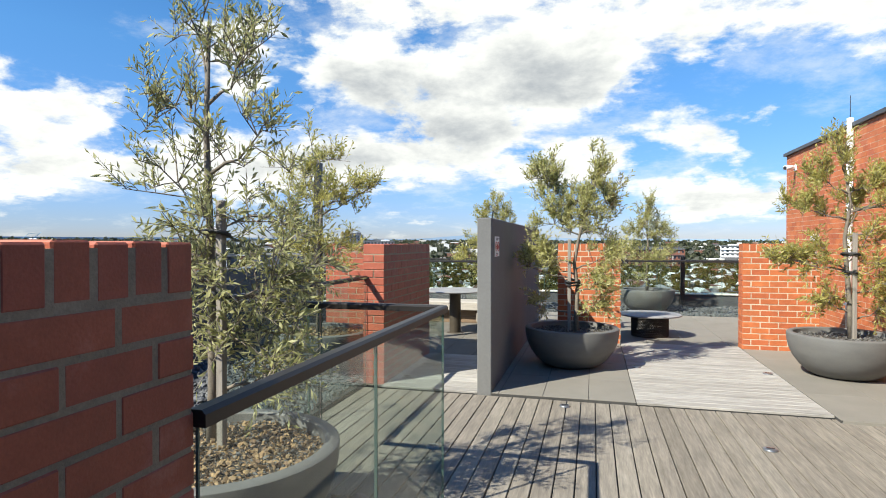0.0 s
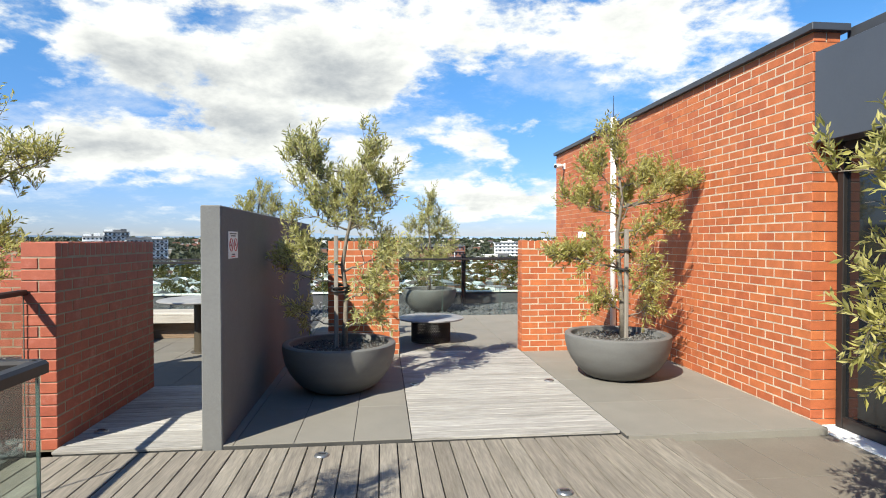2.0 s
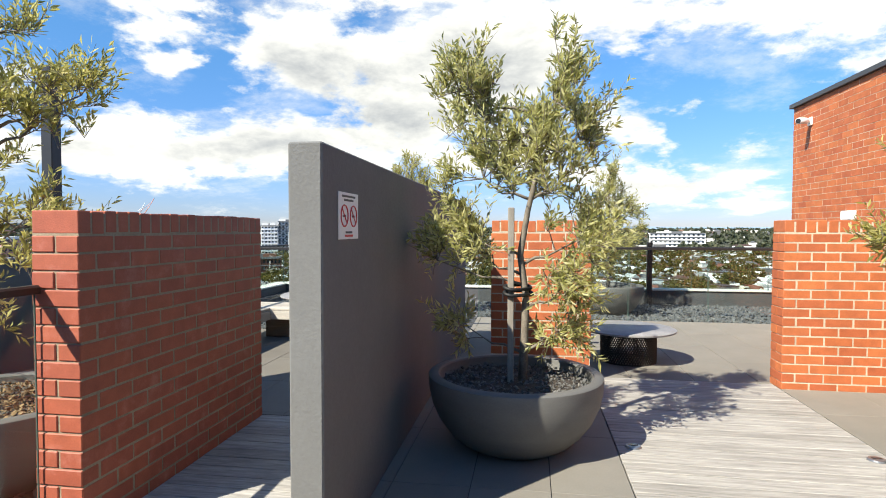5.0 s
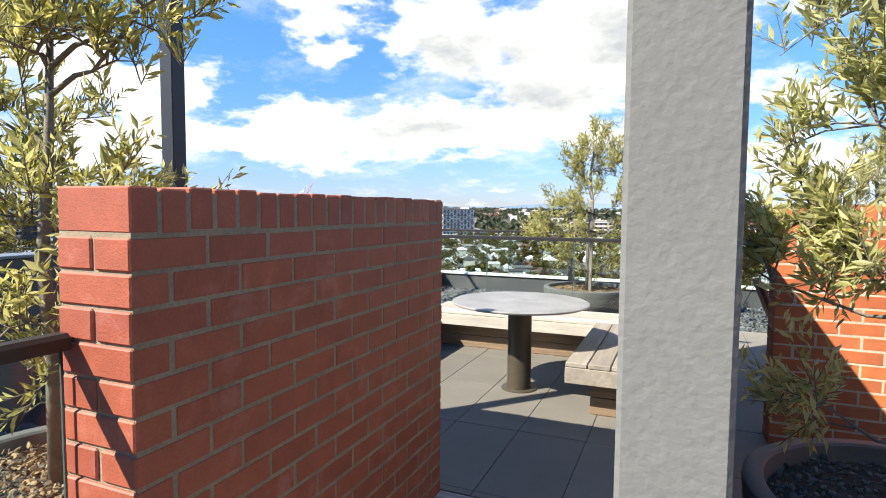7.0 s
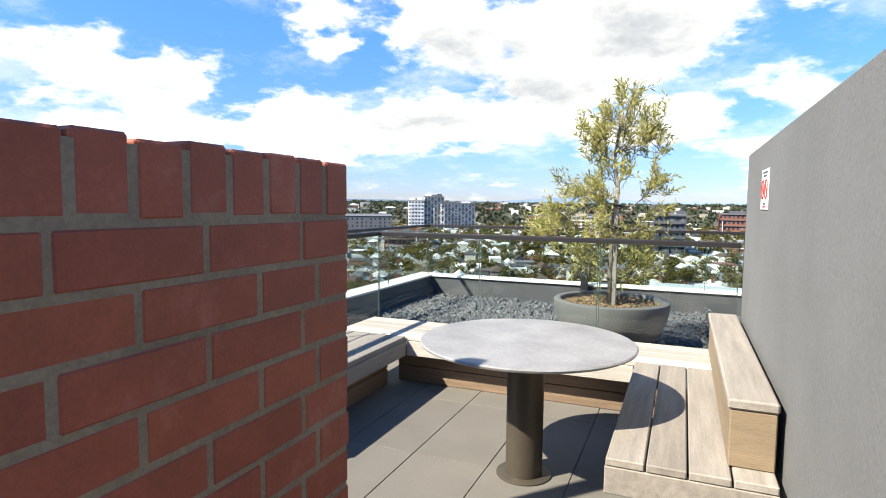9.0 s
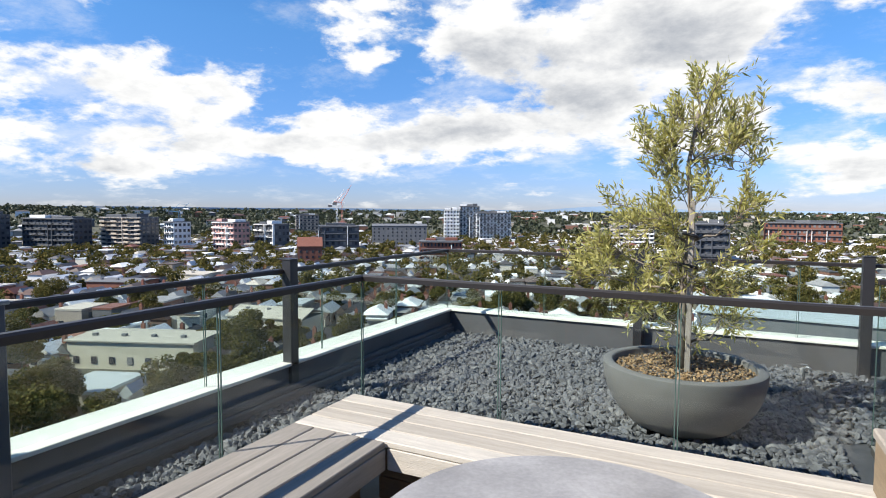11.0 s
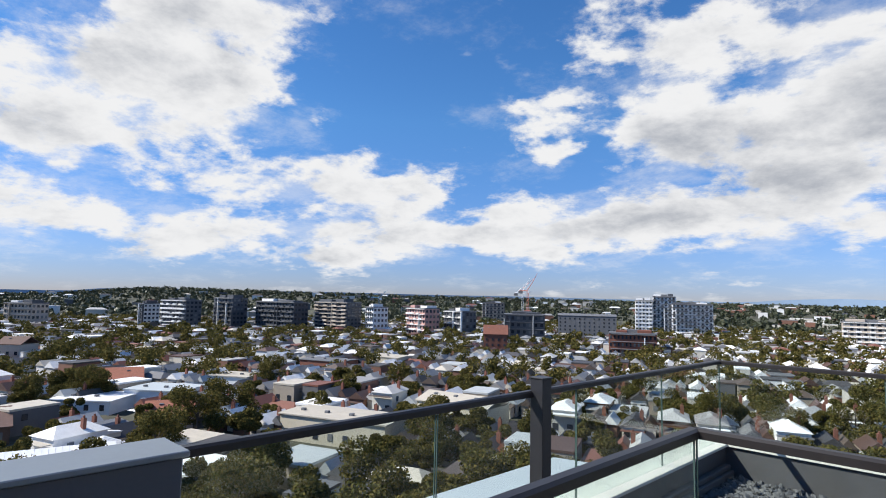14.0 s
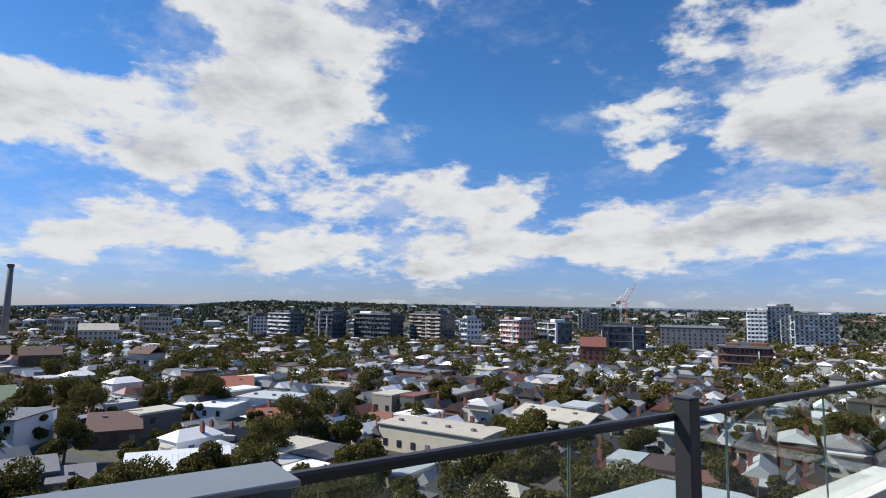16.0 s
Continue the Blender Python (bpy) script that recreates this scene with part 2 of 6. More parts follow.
def glass(name, tint=(0.91, 0.95, 0.935)):
    m = bpy.data.materials.new(name)
    m.use_nodes = True
    n, ln = m.node_tree.nodes, m.node_tree.links
    n.clear()
    tr, gl = n.new("ShaderNodeBsdfTransparent"), n.new("ShaderNodeBsdfGlossy")
    tr.inputs[0].default_value = (*tint, 1)
    gl.inputs["Roughness"].default_value = 0.01
    lw = n.new("ShaderNodeLayerWeight")
    lw.inputs["Blend"].default_value = 0.5
    pw = n.new("ShaderNodeMath")
    pw.operation = "POWER"
    ln.new(lw.outputs["Facing"], pw.inputs[0])
    pw.inputs[1].default_value = 4.0
    fr = n.new("ShaderNodeMath")
    fr.operation = "MULTIPLY_ADD"
    ln.new(pw.outputs[0], fr.inputs[0])
    fr.inputs[1].default_value, fr.inputs[2].default_value = 0.55, 0.035
    mix, out = n.new("ShaderNodeMixShader"), n.new("ShaderNodeOutputMaterial")
    ln.new(fr.outputs[0], mix.inputs[0]), ln.new(tr.outputs[0], mix.inputs[1]), ln.new(gl.outputs[0], mix.inputs[2])
    ln.new(mix.outputs[0], out.inputs[0])
    return m


def leaf_material(name, pick, glow=0.35):
    m = material(name, (0, 0, 0), 0.55, pick=pick, spec=0.35)
    n, ln = m.node_tree.nodes, m.node_tree.links
    p = n["Principled BSDF"]
    tl = n.new("ShaderNodeBsdfTranslucent")
    ln.new(p.inputs["Base Color"].links[0].from_socket, tl.inputs[0])
    mix = n.new("ShaderNodeMixShader")
    mix.inputs[0].default_value = glow
    ln.new(p.outputs[0], mix.inputs[1]), ln.new(tl.outputs[0], mix.inputs[2])
    ln.new(mix.outputs[0], n["Material Output"].inputs[0])
    return m


BRICK = material("red_brick", (0.3, 0.08, 0.04), 0.62, vary=0.16, scale=9, fine=120, bump=0.35, bump_scale=150,
                 pick=[(0.40, 0.110, 0.040), (0.46, 0.138, 0.047), (0.36, 0.092, 0.036), (0.43, 0.128, 0.048)])
# red brick of the walls seen in shade, the shade mixed into its maroon
BRICK_SHADED = material("shaded_red_brick", (0.3, 0.06, 0.04), 0.6, vary=0.16, scale=9, fine=120, bump=0.35, bump_scale=150, stains=0.06,
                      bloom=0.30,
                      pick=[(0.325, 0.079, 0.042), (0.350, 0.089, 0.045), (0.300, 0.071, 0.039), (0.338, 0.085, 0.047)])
# the mortar of those walls, darkened and browned for shade
MORTAR_SHADED = material("shaded_mortar", (0.27, 0.215, 0.15), 0.95, vary=0.25, scale=6, fine=90, bump=0.6, bump_scale=200)
MORTAR = material("mortar", (0.47, 0.40, 0.305), 0.95, vary=0.2, scale=6, fine=90, bump=0.6, bump_scale=200)
RENDER = material("grey_render", (0.150, 0.149, 0.145), 0.85, vary=0.09, scale=1.5, fine=40, bump=0.6, bump_scale=65, stains=0.06)
DECK = material("weathered_deck", (0.288, 0.259, 0.230), 0.8, vary=0.28, stains=0.22, scale=5, fine=16, bump=0.5, bump_scale=40, stretch=(6, 0.5, 6),
                pick=[(0.168, 0.146, 0.117), (0.221, 0.194, 0.158), (0.192, 0.167, 0.136), (0.250, 0.222, 0.182)])
WALKWAY = material("bleached_boards", (0.344, 0.318, 0.284), 0.8, vary=0.30, stains=0.34, scale=5, fine=16, bump=0.5, bump_scale=40, stretch=(0.5, 6, 6),
                   pick=[(0.262, 0.245, 0.222), (0.335, 0.316, 0.290), (0.292, 0.274, 0.250), (0.372, 0.353, 0.328)])
# boards laid across are paler than the ones laid along
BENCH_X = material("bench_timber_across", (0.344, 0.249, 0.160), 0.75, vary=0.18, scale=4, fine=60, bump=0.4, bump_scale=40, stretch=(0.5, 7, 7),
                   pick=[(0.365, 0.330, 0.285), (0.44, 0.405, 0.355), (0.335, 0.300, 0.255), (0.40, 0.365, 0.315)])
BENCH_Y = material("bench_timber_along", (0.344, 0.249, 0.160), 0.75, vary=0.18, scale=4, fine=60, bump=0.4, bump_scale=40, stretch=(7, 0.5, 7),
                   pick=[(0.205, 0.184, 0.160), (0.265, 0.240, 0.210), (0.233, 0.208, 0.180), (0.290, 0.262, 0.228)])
BENCH_MID = material("bench_timber_worn", (0.29, 0.25, 0.2), 0.75, vary=0.22, scale=4, fine=60, bump=0.4, bump_scale=40, stretch=(7, 0.5, 7), stains=0.12,
                     pick=[(0.255, 0.222, 0.185), (0.315, 0.280, 0.238), (0.235, 0.203, 0.168), (0.285, 0.250, 0.210)])
BENCH_GOLD = material("bench_timber_golden", (0.22, 0.162, 0.10), 0.7, vary=0.16, scale=4, fine=60, bump=0.3, bump_scale=40, stretch=(0.6, 0.6, 7))
BENCH_BASE = material("bench_base_timber", (0.20, 0.135, 0.085), 0.7, vary=0.22, scale=4, fine=50, bump=0.3, bump_scale=40, stretch=(0.6, 0.6, 8))
PAVER = material("grey_paver", (0.2, 0.19, 0.17), 0.75, vary=0.08, scale=2.2, fine=80, bump=0.25, bump_scale=120, stains=0.10,
                 pick=[(0.185, 0.170, 0.145), (0.205, 0.190, 0.163), (0.195, 0.180, 0.153), (0.21, 0.195, 0.168)])
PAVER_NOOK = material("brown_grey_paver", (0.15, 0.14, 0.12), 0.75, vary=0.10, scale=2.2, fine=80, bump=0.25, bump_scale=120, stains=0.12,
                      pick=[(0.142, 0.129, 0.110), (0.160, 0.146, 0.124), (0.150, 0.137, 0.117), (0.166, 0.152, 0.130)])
JOINT = material("dark_joint", (0.05, 0.048, 0.045), 0.95, vary=0.2)
GROUT = material("light_grout", (0.42, 0.38, 0.31), 0.9, vary=0.15)
TILE = material("brown_grey_tile", (0.16, 0.14, 0.115), 0.6, vary=0.12, scale=2, fine=90, bump=0.2, bump_scale=100,
                pick=[(0.15, 0.132, 0.108), (0.17, 0.15, 0.122), (0.16, 0.14, 0.115), (0.18, 0.158, 0.13)])
STEEL = material("dark_bronze_steel", (0.020, 0.017, 0.016), 0.42, metal=0.1, vary=0.12, scale=3, fine=60)
POSTMAT = material("charcoal_post", (0.022, 0.022, 0.025), 0.42, metal=0.1, vary=0.1, scale=3, fine=60)
CLAD = material("charcoal_cladding", (0.075, 0.085, 0.105), 0.42, metal=0.25, vary=0.06, scale=2, fine=50)
# paler and bluer than the cladding: sky reflection on the top, put into the colour
CAPMETAL = material("sky_tinted_capping", (0.20, 0.228, 0.25), 0.40, metal=0.4, vary=0.05, scale=2, fine=50)
FLASH = material("grey_flashing", (0.07, 0.075, 0.085), 0.45, metal=0.4, vary=0.06)
MEMBRANE = material("dark_parapet_membrane", (0.075, 0.075, 0.08), 0.65, vary=0.2, scale=2, fine=40, stains=0.3)
COPING = material("white_coping", (0.70, 0.68, 0.61), 0.5, vary=0.06, scale=3, fine=50, stains=0.12)
POT = material("charcoal_concrete_pot", (0.13, 0.128, 0.122), 0.62, vary=0.12, scale=3, fine=70, bump=0.15, bump_scale=110, stretch=(1, 1, 3), stains=0.10)
SOIL = material("potting_soil", (0.05, 0.04, 0.032), 0.95, vary=0.35, scale=14, fine=90, bump=0.9, bump_scale=60)
CHIP = material("bark_chips", (0.2, 0.12, 0.06), 0.85, pick=[(0.10, 0.07, 0.045), (0.27, 0.17, 0.085), (0.36, 0.25, 0.13), (0.16, 0.10, 0.06)])
PEBBLE = material("dark_pebbles", (0.1, 0.1, 0.1), 0.8, pick=[(0.05, 0.05, 0.05), (0.13, 0.125, 0.115), (0.08, 0.08, 0.08), (0.20, 0.19, 0.17)])
STONE = material("slate_chips", (0.1, 0.1, 0.1), 0.68, vary=0.15, scale=20, fine=120, pick=[(0.06, 0.062, 0.067), (0.10, 0.103, 0.11), (0.078, 0.081, 0.087), (0.145, 0.147, 0.15)])
STONEBED = material("slate_bed", (0.045, 0.047, 0.052), 0.9, vary=0.35, scale=12, fine=60, bump=0.8, bump_scale=40)
TABLETOP = material("grey_stone_tabletop", (0.265, 0.256, 0.252), 0.45, vary=0.20, scale=5, fine=55, stains=0.22)
PEDESTAL = material("bronze_pedestal", (0.075, 0.062, 0.045), 0.45, metal=0.3, vary=0.1)
BARK = material("olive_bark", (0.17, 0.145, 0.115), 0.9, vary=0.3, scale=20, fine=120, bump=0.7, bump_scale=70)
STAKEWOOD = material("grey_stake_timber", (0.24, 0.215, 0.185), 0.85, vary=0.22, scale=6, fine=70, stretch=(8, 8, 0.6))
TIE = material("black_rubber_tie", (0.012, 0.012, 0.013), 0.6)
LEAF = leaf_material("olive_leaf", [(0.30, 0.30, 0.10), (0.47, 0.455, 0.165), (0.64, 0.61, 0.32), (0.40, 0.39, 0.14)], 0.55)
LEAF_GREY = leaf_material("olive_leaf_grey", [(0.23, 0.235, 0.10), (0.37, 0.365, 0.15), (0.55, 0.53, 0.29), (0.31, 0.305, 0.12)], 0.5)
LEAF_WARM = leaf_material("olive_leaf_warm", [(0.30, 0.285, 0.082), (0.46, 0.43, 0.125), (0.62, 0.57, 0.24), (0.36, 0.35, 0.11)], 0.55)
WHITE = material("white_paint", (0.78, 0.78, 0.77), 0.45, vary=0.04)
RED = material("red_print", (0.55, 0.04, 0.035), 0.5)
INK = material("dark_print", (0.05, 0.05, 0.06), 0.5)
GLASS = glass("clear_glass")
DARKGLASS = material("dark_door_glass", (0.012, 0.014, 0.016), 0.04, spec=0.8)
LAMPRIM = material("deck_light_steel", (0.30, 0.31, 0.32), 0.35, metal=0.8, vary=0.1)
LAMPEYE = material("deck_light_lens", (0.03, 0.03, 0.035), 0.15)
CHAIRWOOD = material("dark_chair_timber", (0.10, 0.045, 0.025), 0.55, vary=0.2, scale=6, fine=60)


# ---- mesh helpers ----
def box(bm, x0, x1, y0, y1, z0, z1, bevel=0.0):
    vs = [bm.verts.new((x, y, z)) for z in (z0, z1) for y in (y0, y1) for x in (x0, x1)]
    fs = [bm.faces.new([vs[i] for i in q]) for q in ((0, 2, 3, 1), (4, 5, 7, 6), (0, 1, 5, 4), (2, 6, 7, 3), (0, 4, 6, 2), (1, 3, 7, 5))]
    if bevel:
        es = list({e for f in fs for e in f.edges})
        bmesh.ops.bevel(bm, geom=es, offset=bevel, segments=1, affect="EDGES", profile=0.5)


def lathe(bm, profile, cx, cy, cz, n=40):
    rings = [[bm.verts.new((cx + r * math.cos(2 * math.pi * i / n), cy + r * math.sin(2 * math.pi * i / n), cz + z)) for i in range(n)] if r > 1e-6
             else [bm.verts.new((cx, cy, cz + z))] for r, z in profile]
    for a, b in zip(rings, rings[1:]):
        for i in range(n):
            j = (i + 1) % n
            if len(a) == 1:
                bm.faces.new((a[0], b[j], b[i])) if len(b) > 1 else None
            elif len(b) == 1:
                bm.faces.new((a[i], a[j], b[0]))
            else:
                bm.faces.new((a[i], a[j], b[j], b[i]))


def done(name, bm, mat, parent=None, label="", smooth=False):
    me = bpy.data.meshes.new(name)
    bmesh.ops.recalc_face_normals(bm, faces=bm.faces[:])
    bm.to_mesh(me)
    bm.free()
    me.materials.append(mat)
    if smooth:
        me.shade_smooth()
        me.set_sharp_from_angle(angle=radians(40))
    ob = new(name, me)
    if parent is not None:
        ob.parent = parent
    if label:
        ob["label"] = label
    return ob


def part(name, bm, mat, parent, label="", smooth=False):
    return done(name, bm, mat, parent, label, smooth)


def raw(name, verts, faces, mat, parent=None, smooth=False):
    me = bpy.data.meshes.new(name)
    me.from_pydata([tuple(v) for v in verts], [], [tuple(f) for f in faces])
    me.materials.append(mat)
    if smooth:
        me.shade_smooth()
    ob = new(name, me)
    if parent is not None:
        ob.parent = parent
    return ob


def thing(name, label, category, group="", kind="", at=(0, 0, 0)):
    e = new(name)
    e.location = at
    e.empty_display_size = 0.1
    return tagged(e, label, category, group, kind)


def block(name, x0, x1, y0, y1, z0, z1, mat, label, category, parent=None, bevel=0.0, kind="structure"):
    bm = bmesh.new()
    box(bm, x0, x1, y0, y1, z0, z1, bevel)
    ob = done(name, bm, mat, parent)
    if parent is None:
        tagged(ob, label, category, kind=kind)
    elif label:
        ob["label"] = label
    return ob


def tube(points, radii, sides=7, cap=True):
    """Vertices and faces of a bent tapered tube."""
    verts, faces = [], []
    pts = [Vector(p) for p in points]
    for i, p in enumerate(pts):
        d = (pts[min(i + 1, len(pts) - 1)] - pts[max(i - 1, 0)]).normalized()
        a = d.cross(Vector((0.31, 0.87, 0.2))).normalized()
        b = d.cross(a)
        for k in range(sides):
            t = 2 * math.pi * k / sides
            verts.append(p + (a * math.cos(t) + b * math.sin(t)) * radii[i])
    for i in range(len(pts) - 1):
        for k in range(sides):
            k2 = (k + 1) % sides
            faces.append((i * sides + k, i * sides + k2, (i + 1) * sides + k2, (i + 1) * sides + k))
    if cap:
        faces.append(tuple(range(sides))[::-1])
        faces.append(tuple(range((len(pts) - 1) * sides, len(pts) * sides)))
    return verts, faces


def join(lists):
    verts, faces = [], []
    for v, f in lists:
        o = len(verts)
        verts.extend(v)
        faces.extend(tuple(i + o for i in q) for q in f)
    return verts, faces


PIECES = {}


def piece(name, dims, mat, parent, centre, bevel=0.003):
    """One brick, tile or board: an object of its own on a shared mesh."""
    key = (name, mat.name, round(dims[0], 3), round(dims[1], 3), round(dims[2], 3))
    if key not in PIECES:
        bm = bmesh.new()
        a, b, c = (d / 2 for d in dims)
        box(bm, -a, a, -b, b, -c, c, bevel)
        me = bpy.data.meshes.new(name)
        bm.to_mesh(me)
        bm.free()
        me.materials.append(mat)
        PIECES[key] = me
    ob = new(name, PIECES[key])
    ob.location = centre
    ob.parent = parent
    return ob


# ---- brick walls ----
COURSE, BRICK_H, BRICK_L, BRICK_W = 0.086, 0.0785, 0.2325, 0.110


def brick_wall(name, label, x0, x1, y0, y1, z0, z1, cap=True, near=None, seed=1, brick=BRICK, mortar=MORTAR):
    """A wall on the footprint, its length along the longer side: mortar core, stretcher bond on both long sides, turned bricks at the ends,
    a row of bricks on edge along the top. near(x, y, z): whether the brick is an object of its own."""
    rnd = random.Random(seed)
    wall = block(name, x0 + (0.008 if x1 - x0 > y1 - y0 else 0.0018), x1 - (0.008 if x1 - x0 > y1 - y0 else 0.0018),
                 y0 + (0.0018 if x1 - x0 > y1 - y0 else 0.008), y1 - (0.0018 if x1 - x0 > y1 - y0 else 0.008), z0, z1 - (0.012 if cap else 0.0), mortar, label, "wall")
    along_x = (x1 - x0) > (y1 - y0)
    l0, l1, t0, t1 = (x0, x1, y0, y1) if along_x else (y0, y1, x0, x1)
    rest = []

    def lay(lc, tc, zc, ll, tt, hh):
        jl, jt = rnd.uniform(-0.0012, 0.0012), rnd.uniform(-0.0016, 0.0016)
        ll = round(ll, 3)
        centre = (lc + jl, tc + jt, zc) if along_x else (tc + jt, lc + jl, zc)
        dims = (ll, tt, hh) if along_x else (tt, ll, hh)
        if near is None or near(*centre):
            one = piece("brick", dims, brick, wall, centre, 0.0045)
            one.rotation_euler = (rnd.uniform(-0.003, 0.003), rnd.uniform(-0.003, 0.003), rnd.uniform(-0.001, 0.001))
        else:
            rest.append((centre, dims))

    top = z1 - (0.118 if cap else 0.0)
    rows = int((top - z0) / COURSE + 0.999)
    for k in range(rows):
        zt = top - k * COURSE - 0.00375
        zb = max(zt - BRICK_H, z0)
        if zt - zb < 0.015:
            continue
        zc, hh = (zt + zb) / 2, zt - zb
        a, b = l0, l1
        if k % 2:                                    # bricks turned across at both ends
            w = t1 - t0
            for at in (a + BRICK_W / 2, b - BRICK_W / 2):
                lay(at, (t0 + t1) / 2, zc, BRICK_W, w, hh)
            a, b = a + BRICK_W + 0.01, b - BRICK_W - 0.01
        p = a
        while p < b - 0.03:
            e = min(p + BRICK_L, b)
            for side in (t0 + 0.0595, t1 - 0.0595):
                lay((p + e) / 2, side, zc, e - p, 0.119, hh)
            p = e + 0.0075
    if cap:
        count = int((l1 - l0) / 0.086)
        pitch = (l1 - l0) / count
        for i in range(count):
            lay(l0 + (i + 0.5) * pitch, (t0 + t1) / 2, z1 - 0.055 + rnd.uniform(-0.004, 0.004), pitch - 0.010, t1 - t0, 0.110)
    if rest:
        verts, faces = [], []
        for c, d in rest:
            o = len(verts)
            for z in (-1, 1):
                for y in (-1, 1):
                    for x in (-1, 1):
                        verts.append((c[0] + x * d[0] / 2, c[1] + y * d[1] / 2, c[2] + z * d[2] / 2))
            faces.extend(tuple(i + o for i in q) for q in ((0, 2, 3, 1), (4, 5, 7, 6), (0, 1, 5, 4), (2, 6, 7, 3), (0, 4, 6, 2), (1, 3, 7, 5)))
        tagged(raw("brickwork", verts, faces, brick, wall), kind="stuff")
    return wall


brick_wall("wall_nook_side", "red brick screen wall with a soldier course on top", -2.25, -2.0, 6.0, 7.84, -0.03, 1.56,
           near=lambda x, y, z: x > -2.16 or y < 6.2, seed=2, brick=BRICK_SHADED, mortar=MORTAR_SHADED)
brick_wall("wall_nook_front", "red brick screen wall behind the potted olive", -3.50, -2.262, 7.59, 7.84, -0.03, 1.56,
           near=lambda x, y, z: y < 7.76, seed=3, brick=BRICK_SHADED, mortar=MORTAR_SHADED)
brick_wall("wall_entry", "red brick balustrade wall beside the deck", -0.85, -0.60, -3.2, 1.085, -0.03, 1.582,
           near=lambda x, y, z: y > 0.1 and x > -0.75, seed=4, brick=BRICK_SHADED, mortar=MORTAR_SHADED)
brick_wall("wall_pier_1", "short red brick pier beside the timber walkway", -0.28, 0.685, 9.25, 9.50, 0.0, 1.56,
           near=lambda x, y, z: y < 9.39, seed=5)
brick_wall("wall_pier_2", "short red brick pier before the tall brick wall", 2.40, 3.41, 9.25, 9.50, 0.0, 1.56,
           near=lambda x, y, z: y < 9.39 or x < 2.5, seed=6)
brick_wall("wall_tall", "tall red brick building wall with a dark metal flashing", 4.15, 4.40, 5.98, 13.28, -0.06, 3.36, cap=False,
           near=lambda x, y, z: x < 4.26 and y < 7.7, seed=7)
block("trim_flashing", 4.10, 4.46, 5.93, 13.33, 3.36, 3.425, FLASH, "dark grey metal flashing on the tall brick wall", "flashing", bevel=0.004)
block("wall_building", 4.46, 9.0, 6.05, 13.28, -0.06, 3.3, RENDER, "plain grey building wall behind the brick", "wall")

# rendered screen wall
block("wall_screen", -0.918, -0.766, 5.905, 11.32, -0.05, 1.84, RENDER, "dark grey rendered screen wall between walkway and seats", "wall", bevel=0.008)

# ---- floors ----
block("floor_slab", -5.6, 9.0, -4.0, 15.74, -0.7, -0.115, JOINT, "dark concrete roof slab under the terrace", "floor")


def boards(name, label, x0, x1, y0, y1, top, along_y, mat, pitch=0.14, gap=0.009, lengths=(2.4, 3.6), seed=3, skip=None):
    rnd = random.Random(seed)
    floor = block(name, x0 + 0.01, x1 - 0.01, y0 + 0.01, y1 - 0.01, top - 0.08, top - 0.026, JOINT, label, "floor")
    a0, a1, b0, b1 = (x0, x1, y0, y1) if along_y else (y0, y1, x0, x1)
    count = max(1, round((a1 - a0) / pitch))
    w = (a1 - a0) / count
    for i in range(count):
        c = a0 + (i + 0.5) * w
        p = b0
        while p < b1 - 0.02:
            e = p + round(rnd.uniform(*lengths), 1)
            if b1 - e < 0.7:
                e = b1
            ln = e - p - 0.004
            dz = rnd.uniform(-0.0015, 0.0015)
            centre = (c, (p + e) / 2, top - 0.0125 + dz) if along_y else ((p + e) / 2, c, top - 0.0125 + dz)
            dims = (w - gap, ln, 0.025) if along_y else (ln, w - gap, 0.025)
            piece("board", dims, mat, floor, centre, 0.003)
            p = e
    return floor


def tiles(name, label, x0, x1, y0, y1, top, mat, bed, w, l, gap=0.005, xoff=0.0, yoff=0.0):
    floor = block(name, x0, x1, y0, y1, top - 0.09, top - 0.006, bed, label, "floor")
    i0, i1 = math.floor((x0 - xoff) / w), math.ceil((x1 - xoff) / w)
    j0, j1 = math.floor((y0 - yoff) / l), math.ceil((y1 - yoff) / l)
    rnd = random.Random(5)
    for i in range(i0, i1):
        for j in range(j0, j1):
            a, b = max(x0, xoff + i * w) + gap / 2, min(x1, xoff + (i + 1) * w) - gap / 2
            c, d = max(y0, yoff + j * l) + gap / 2, min(y1, yoff + (j + 1) * l) - gap / 2
            if b - a > 0.02 and d - c > 0.02:
                piece("tile", (b - a, d - c, 0.02), mat, floor, ((a + b) / 2, (c + d) / 2, top - 0.010 + rnd.uniform(-0.0008, 0.0008)), 0.0015)
    return floor


boards("floor_deck_front", "grey weathered timber deck of long boards", -0.60, 2.78, -3.2, 3.32, -0.03, True, DECK, seed=11)
boards("floor_deck_back", "grey weathered timber deck of long boards", -2.20, 2.78, 3.32, 5.90, -0.03, True, DECK, lengths=(2.58, 2.6), seed=12)
boards("floor_walkway", "bleached timber walkway with cross boards", 0.685, 2.40, 5.904, 9.44, 0.0, False, WALKWAY, lengths=(1.7, 1.8), seed=13)
boards("floor_passage", "bleached timber boards between the screen walls", -2.0, -0.918, 5.904, 7.84, 0.0, False, WALKWAY, lengths=(1.08, 1.2), seed=14)
tiles("floor_paving_pot", "grey stone paving beside the screen wall", -0.766, 0.68, 5.904, 9.44, 0.0, PAVER, JOINT, 0.457, 0.914, xoff=-0.233, yoff=5.904)
tiles("floor_paving_wall", "grey stone paving beside the tall brick wall", 2.405, 4.15, 5.79, 9.44, 0.0, PAVER, JOINT, 0.6, 0.914, xoff=2.405, yoff=5.79, gap=0.002)
